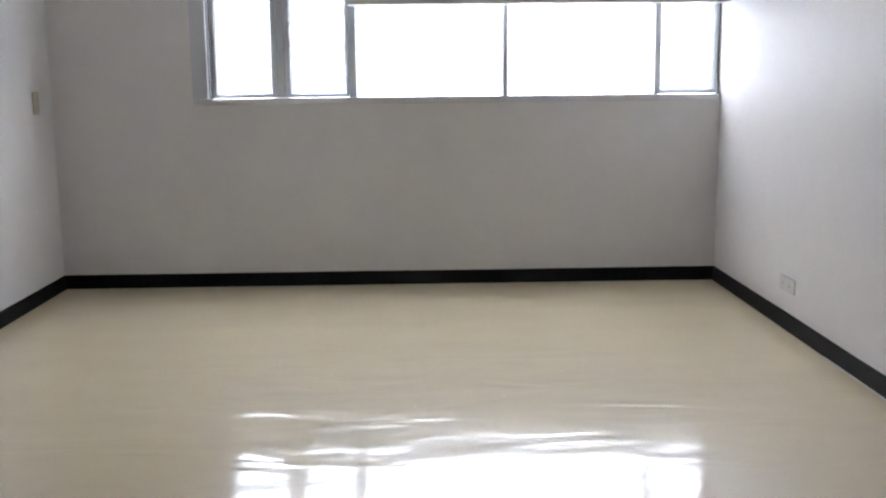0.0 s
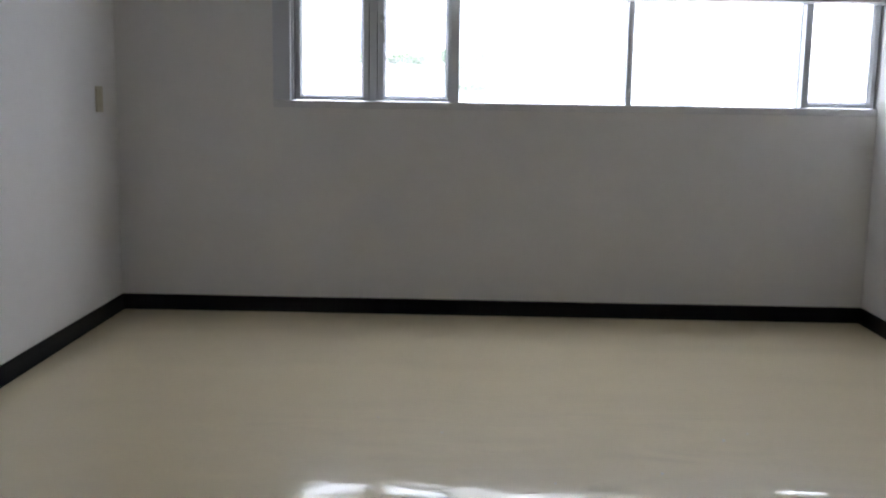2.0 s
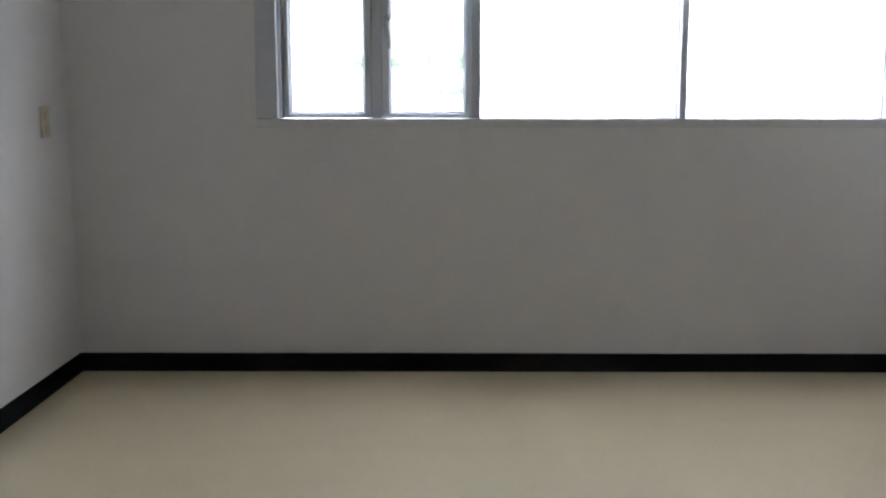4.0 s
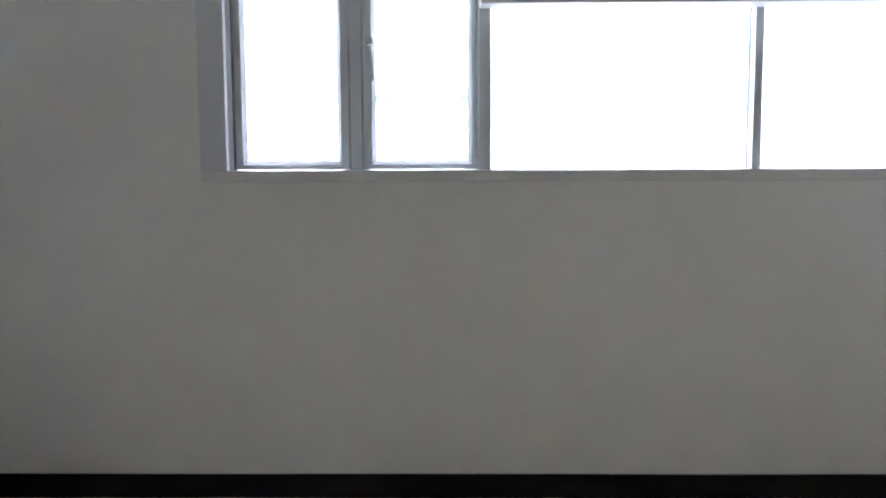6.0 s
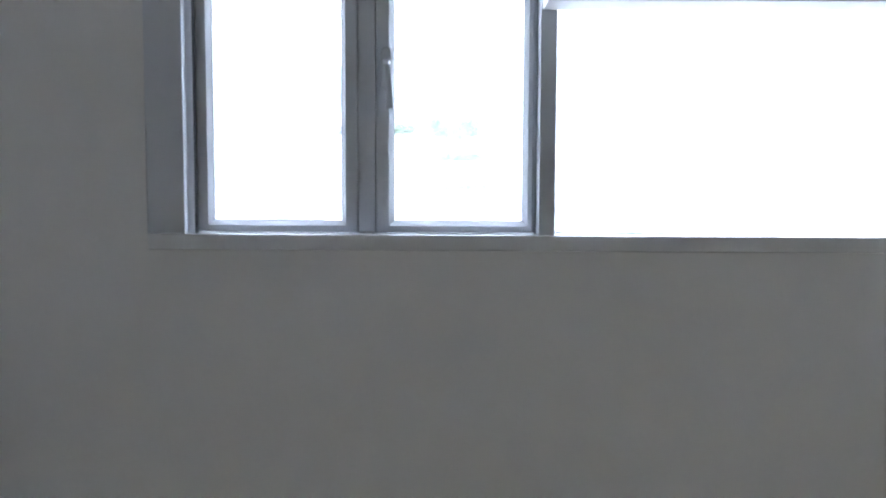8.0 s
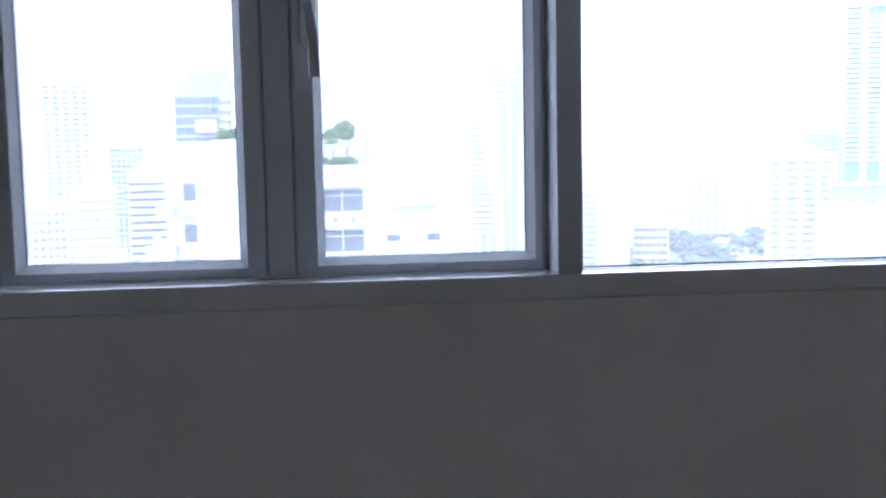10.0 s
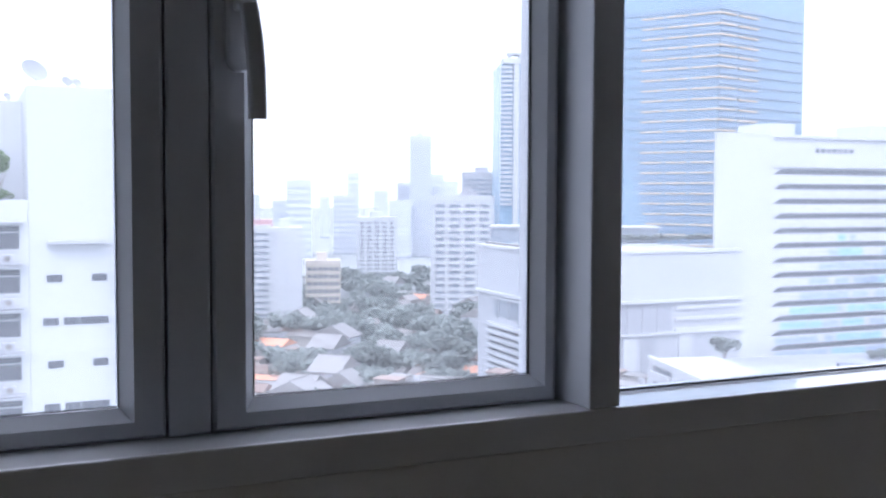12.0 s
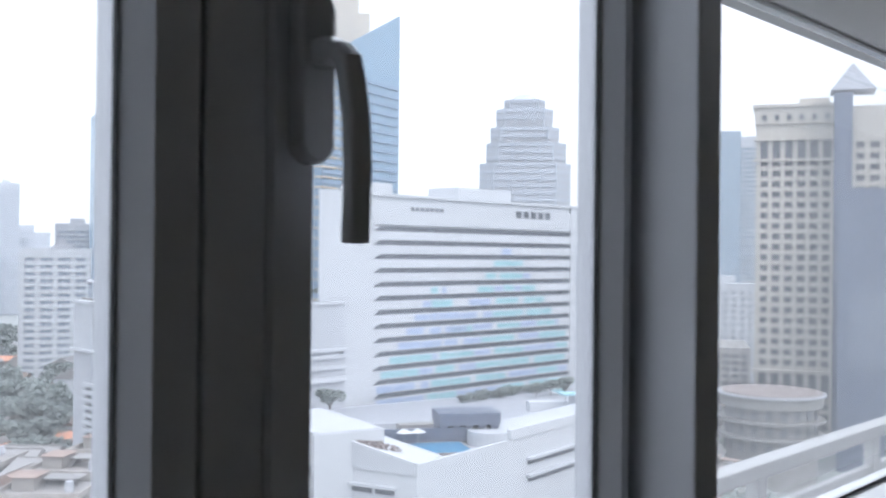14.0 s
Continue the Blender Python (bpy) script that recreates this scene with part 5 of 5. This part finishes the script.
# --- low houses and trees between the towers ---
def house(w, d, h, mat, gable, seed=1):
    """A low town house: walls, a pitched or flat roof, lean-tos, tanks, shutters and a side canopy."""
    rnd = random.Random(seed)
    e = empty("house", Matrix(), "low town house with weathered walls and roof", "house", "low town houses")
    block("wall", -w / 2, w / 2, -d / 2, d / 2, 0, h, mat, e)
    bm = bmesh.new()
    if gable:
        rise, lip = w * rnd.uniform(0.14, 0.24), 0.7
        for yy in (-d / 2 - lip, d / 2 + lip):
            for px, pz in ((-w / 2 - lip, h - 0.3), (w / 2 + lip, h - 0.3), (w / 2 + lip, h), (0, h + rise), (-w / 2 - lip, h)):
                bm.verts.new((px, yy, pz + 0.31))
        bm.verts.ensure_lookup_table()
        for f in ((0, 1, 2, 3, 4), (9, 8, 7, 6, 5), (0, 5, 6, 1), (1, 6, 7, 2), (2, 7, 8, 3), (3, 8, 9, 4), (4, 9, 5, 0)):
            bm.faces.new([bm.verts[i] for i in f])
        roof = part("roof", bm, (B_TILE, B_ROOF, B_RUST, B_SHEET)[gable - 1], e)
        bm = bmesh.new()
        box(bm, -0.12, 0.12, -d / 2 - lip, d / 2 + lip, h + rise + 0.32, h + rise + 0.5)
        part("ridge", bm, B_OLD, roof)
    else:
        box(bm, -w / 2 - 0.2, w / 2 + 0.2, -d / 2 - 0.2, d / 2 + 0.2, h + 0.01, h + 0.3)
        roof = part("roof", bm, B_ROOF, e)
        for x0, x1, y0, y1 in ((-w / 2 - 0.2, w / 2 + 0.2, -d / 2 - 0.2, -d / 2), (-w / 2 - 0.2, w / 2 + 0.2, d / 2, d / 2 + 0.2), (-w / 2 - 0.2, -w / 2, -d / 2 + 0.01, d / 2 - 0.01), (w / 2, w / 2 + 0.2, -d / 2 + 0.01, d / 2 - 0.01)):
            block("roof_kerb", x0, x1, y0, y1, h + 0.31, h + 1.0, mat, roof)
        block("roof_hut", -w * 0.42, -w * 0.15, -d * 0.1, d * 0.35, h + 0.31, h + 2.2, mat, e)
        block("hut_roof", -w * 0.45, -w * 0.11, -d * 0.14, d * 0.38, h + 2.21, h + 2.35, B_RUST, e)
        block("roof_awning", -w * 0.1, w * 0.35, d * 0.05, d * 0.42, h + 1.7, h + 1.82, (B_SHEET, B_RUST)[seed % 2], e)
        for px in (-w * 0.08, w * 0.32):
            block("awning_post", px, px + 0.12, d * 0.07, d * 0.07 + 0.12, h + 0.31, h + 1.69, B_OLD, e)
        bm = bmesh.new()
        bmesh.ops.create_cone(bm, cap_ends=True, segments=12, radius1=0.7, radius2=0.6, depth=1.5)
        o = part("water_tank", bm, B_PALE, e)
        o.matrix_basis = pose(w * 0.28, -d * 0.1, h + 1.07)
    # lean-to along one side and a canopy over the yard
    side = rnd.choice((-1, 1))
    bm = bmesh.new()
    y0, y1 = -d * 0.45, d * rnd.uniform(0.0, 0.4)
    p = [bm.verts.new(q) for q in ((side * (w / 2 + 0.02), y0, h * 0.75), (side * (w / 2 + 4.0), y0, h * 0.75 - 1.1), (side * (w / 2 + 4.0), y1, h * 0.75 - 1.1), (side * (w / 2 + 0.02), y1, h * 0.75))]
    q = [bm.verts.new(v.co + Vector((0, 0, 0.16))) for v in p]
    for f in ((p[0], p[1], p[2], p[3]), (q[3], q[2], q[1], q[0]), *((p[i], q[i], q[(i + 1) % 4], p[(i + 1) % 4]) for i in range(4))):
        bm.faces.new(f)
    part("lean_to_roof", bm, rnd.choice((B_RUST, B_SHEET, B_ROOF)), e)
    x0, x1 = sorted((side * (w / 2 + 0.02), side * (w / 2 + 3.6)))
    block("lean_to", x0, x1, y0 + 0.3, y1 - 0.3, 0, h * 0.75 - 1.2, mat, e)
    bm = bmesh.new()
    box(bm, -0.7, 0.7, -0.06, 0.1, 0, 1.4)
    me = mesh_of(bm, B_GLASS, "window")
    bm = bmesh.new()
    box(bm, -0.95, 0.95, -0.7, 0.0, 1.55, 1.68)
    shade = mesh_of(bm, B_PALE, "sunshade")
    fl = int(h / 3.2) - 1
    for k in range(2):
        o = shared("window", me, pose(-w * 0.25 + w * 0.5 * k, -d / 2, 1.0 + 3.2 * fl), e)
        shared("sunshade", shade, Matrix(), o)
        shared("window", me, pose(-w / 2, -d * 0.25 + d * 0.5 * k, 1.0 + 3.2 * fl, 0, 0, -90), e)
    return e


m, w = facade_pose(10.1, 300, 14.2, 305)
e = empty("long_house", m, "long white two-storey house with an orange tiled roof", "house")
block("wall", 0, w, 0, 11, 0, 11.0, B_WHITE, e)
bm = bmesh.new()
for xx in (-0.8, w + 0.8):
    for py, pz in ((-1.0, 11.0), (12.0, 11.0), (5.5, 14.6)):
        bm.verts.new((xx, py, pz + 0.01))
bm.verts.ensure_lookup_table()
for f in ((0, 1, 2), (5, 4, 3), (0, 3, 4, 1), (1, 4, 5, 2), (2, 5, 3, 0)):
    bm.faces.new([bm.verts[i] for i in f])
part("roof", bm, B_TILE, e)
bm = bmesh.new()
box(bm, -0.6, 0.6, -0.08, 0.1, 0, 1.6)
me = mesh_of(bm, B_GLASS, "window")
for fl in range(3):
    for k in range(9):
        shared("window", me, pose(w * (k + 0.5) / 9, 0, 1.2 + 3.4 * fl), e)

rnd = random.Random(33)
models = [house(13, 10, 10, H_WALL, 0, 1), house(9, 12, 20, H_WALL, 3, 2), house(12, 16, 7, H_WALL, 1, 3), house(12, 10, 22, H_WALL, 0, 4), house(11, 18, 7, H_WALL, 2, 5), house(17, 11, 11, B_WHITE, 4, 6),
          house(9, 11, 19, B_WHITE, 2, 7), house(11, 9, 21, H_WALL, 4, 8), house(9, 12, 7, B_WHITE, 4, 9), house(8, 10, 8.5, B_WHITE, 3, 10)]
places = []
for k in range(48):
    places.append((21.5 + 0.31 * k + rnd.uniform(-0.3, 0.3), 148 + 13 * (k % 4) + rnd.uniform(-4, 4), (1, 7, 6, 3, 7, 1, 6, 7, 3, 1)[k % 10]))
for k in range(64):
    places.append((rnd.uniform(14, 27), 215 + 260 * rnd.random(), (8, 9, 5, 4, 8, 2)[k % 6]))
for k in range(330):
    az = rnd.uniform(8, 62)
    d = 150 + 430 * rnd.random() ** 1.2
    if 26 < az < 57 and d > 190 or 34 < az < 58 and d > 120:
        continue
    if 8 < az < 27 and d > 210 and rnd.random() < 0.2:
        continue
    places.append((az, d, rnd.choice((0, 2, 4, 5, 0, 4, 8, 9))))
for i, (az, d, k) in enumerate(places):
    x, y = spot(az, d)
    size = 1.0 if i < 48 else rnd.uniform(0.6, 0.85)
    m = pose(x, y, GZ, 0, 0, -az + rnd.choice((-28, 62, -25, 65)) + rnd.uniform(-4, 4)) @ Matrix.Diagonal((size, size, size if size == 1.0 else 0.95, 1))
    if i < len(models):
        models[i].matrix_basis = m
    else:
        copy_thing(models[k], m)

rnd = random.Random(44)
wood = []
for k in range(330):
    for tries in range(40):
        az = rnd.uniform(8, 27) if rnd.random() < 0.75 else rnd.uniform(27, 64)
        d = 200 + 460 * rnd.random()
        if not (27 < az < 55 and d > 185 or az < 13.5 or az < 16 and d < 330):
            break
    else:
        continue
    x, y = spot(az, d)
    s = rnd.uniform(0.6, 1.15)
    wood.append((d, pose(x, y, GZ, 0, 0, rnd.uniform(0, 360)) @ Matrix.Diagonal((s, s, s * rnd.uniform(0.9, 1.2), 1)), rnd.randrange(3)))
wood.sort(key=lambda w: w[0])
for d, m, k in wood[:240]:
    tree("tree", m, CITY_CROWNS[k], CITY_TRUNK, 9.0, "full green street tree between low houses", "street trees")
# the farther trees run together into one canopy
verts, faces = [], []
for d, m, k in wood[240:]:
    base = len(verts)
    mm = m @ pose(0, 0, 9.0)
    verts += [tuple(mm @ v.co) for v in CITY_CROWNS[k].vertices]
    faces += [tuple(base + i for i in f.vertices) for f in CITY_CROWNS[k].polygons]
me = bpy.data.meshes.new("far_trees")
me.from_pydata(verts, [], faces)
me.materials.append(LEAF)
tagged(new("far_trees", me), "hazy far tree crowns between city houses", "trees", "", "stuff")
# greenery on the mall roof, the hotel terrace and by the pool
for k in range(14):
    x, y = spot(33.4 + 0.48 * k, 250 + 1.2 * k)
    s = rnd.uniform(0.22, 0.34)
    tree("tree", pose(x, y, MALL_Z - 0.6, 0, 0, rnd.uniform(0, 360)) @ Matrix.Diagonal((s, s, s * 0.8, 1)), CITY_CROWNS[rnd.randrange(3)], CITY_TRUNK, 6.0, "small planted tree on a mall roof", "mall roof trees")
for az, d, s in ((40.2, 214, 0.56), (52.4, 250, 0.35), (53.2, 252, 0.4), (51.6, 246, 0.3), (54.0, 254, 0.4), (54.8, 250, 0.35), (49.6, 244, 0.25)):
    x, y = spot(az, d)
    tree("tree", pose(x, y, POD, 0, 0, rnd.uniform(0, 360)) @ Matrix.Diagonal((s, s, s, 1)), CITY_CROWNS[0], CITY_TRUNK, 8.0, "small tree on the podium deck", "podium trees")
m, w = facade_pose(36.2, 178, 45.0, 160)
o = new("creeper", crown_mesh(21, 700, 6.0, 0.35, 0.2, DRY))
o.matrix_basis = m @ pose(w * 0.70, 3.2, POD - GZ + 3.3, 0, math.degrees(math.atan2(4.0, w * 0.63)), 0) @ Matrix.Diagonal((1.1, 0.6, 1, 1))
tagged(o, "dry brown creeper spread over a white podium roof", "creeper")
for k in range(12):
    x, y = spot(47.6 + 0.5 * k, 236 + 2.6 * k)
    o = new("shrub", CITY_CROWNS[k % 3])
    o.matrix_basis = pose(x, y, POD + 1.0, 0, 0, 40 * k) @ Matrix.Diagonal((0.3, 0.3, 0.3 + 0.08 * (k % 3), 1))
    tagged(o, "green shrub along the foot of a white hotel", "shrub", "hotel terrace shrubs")
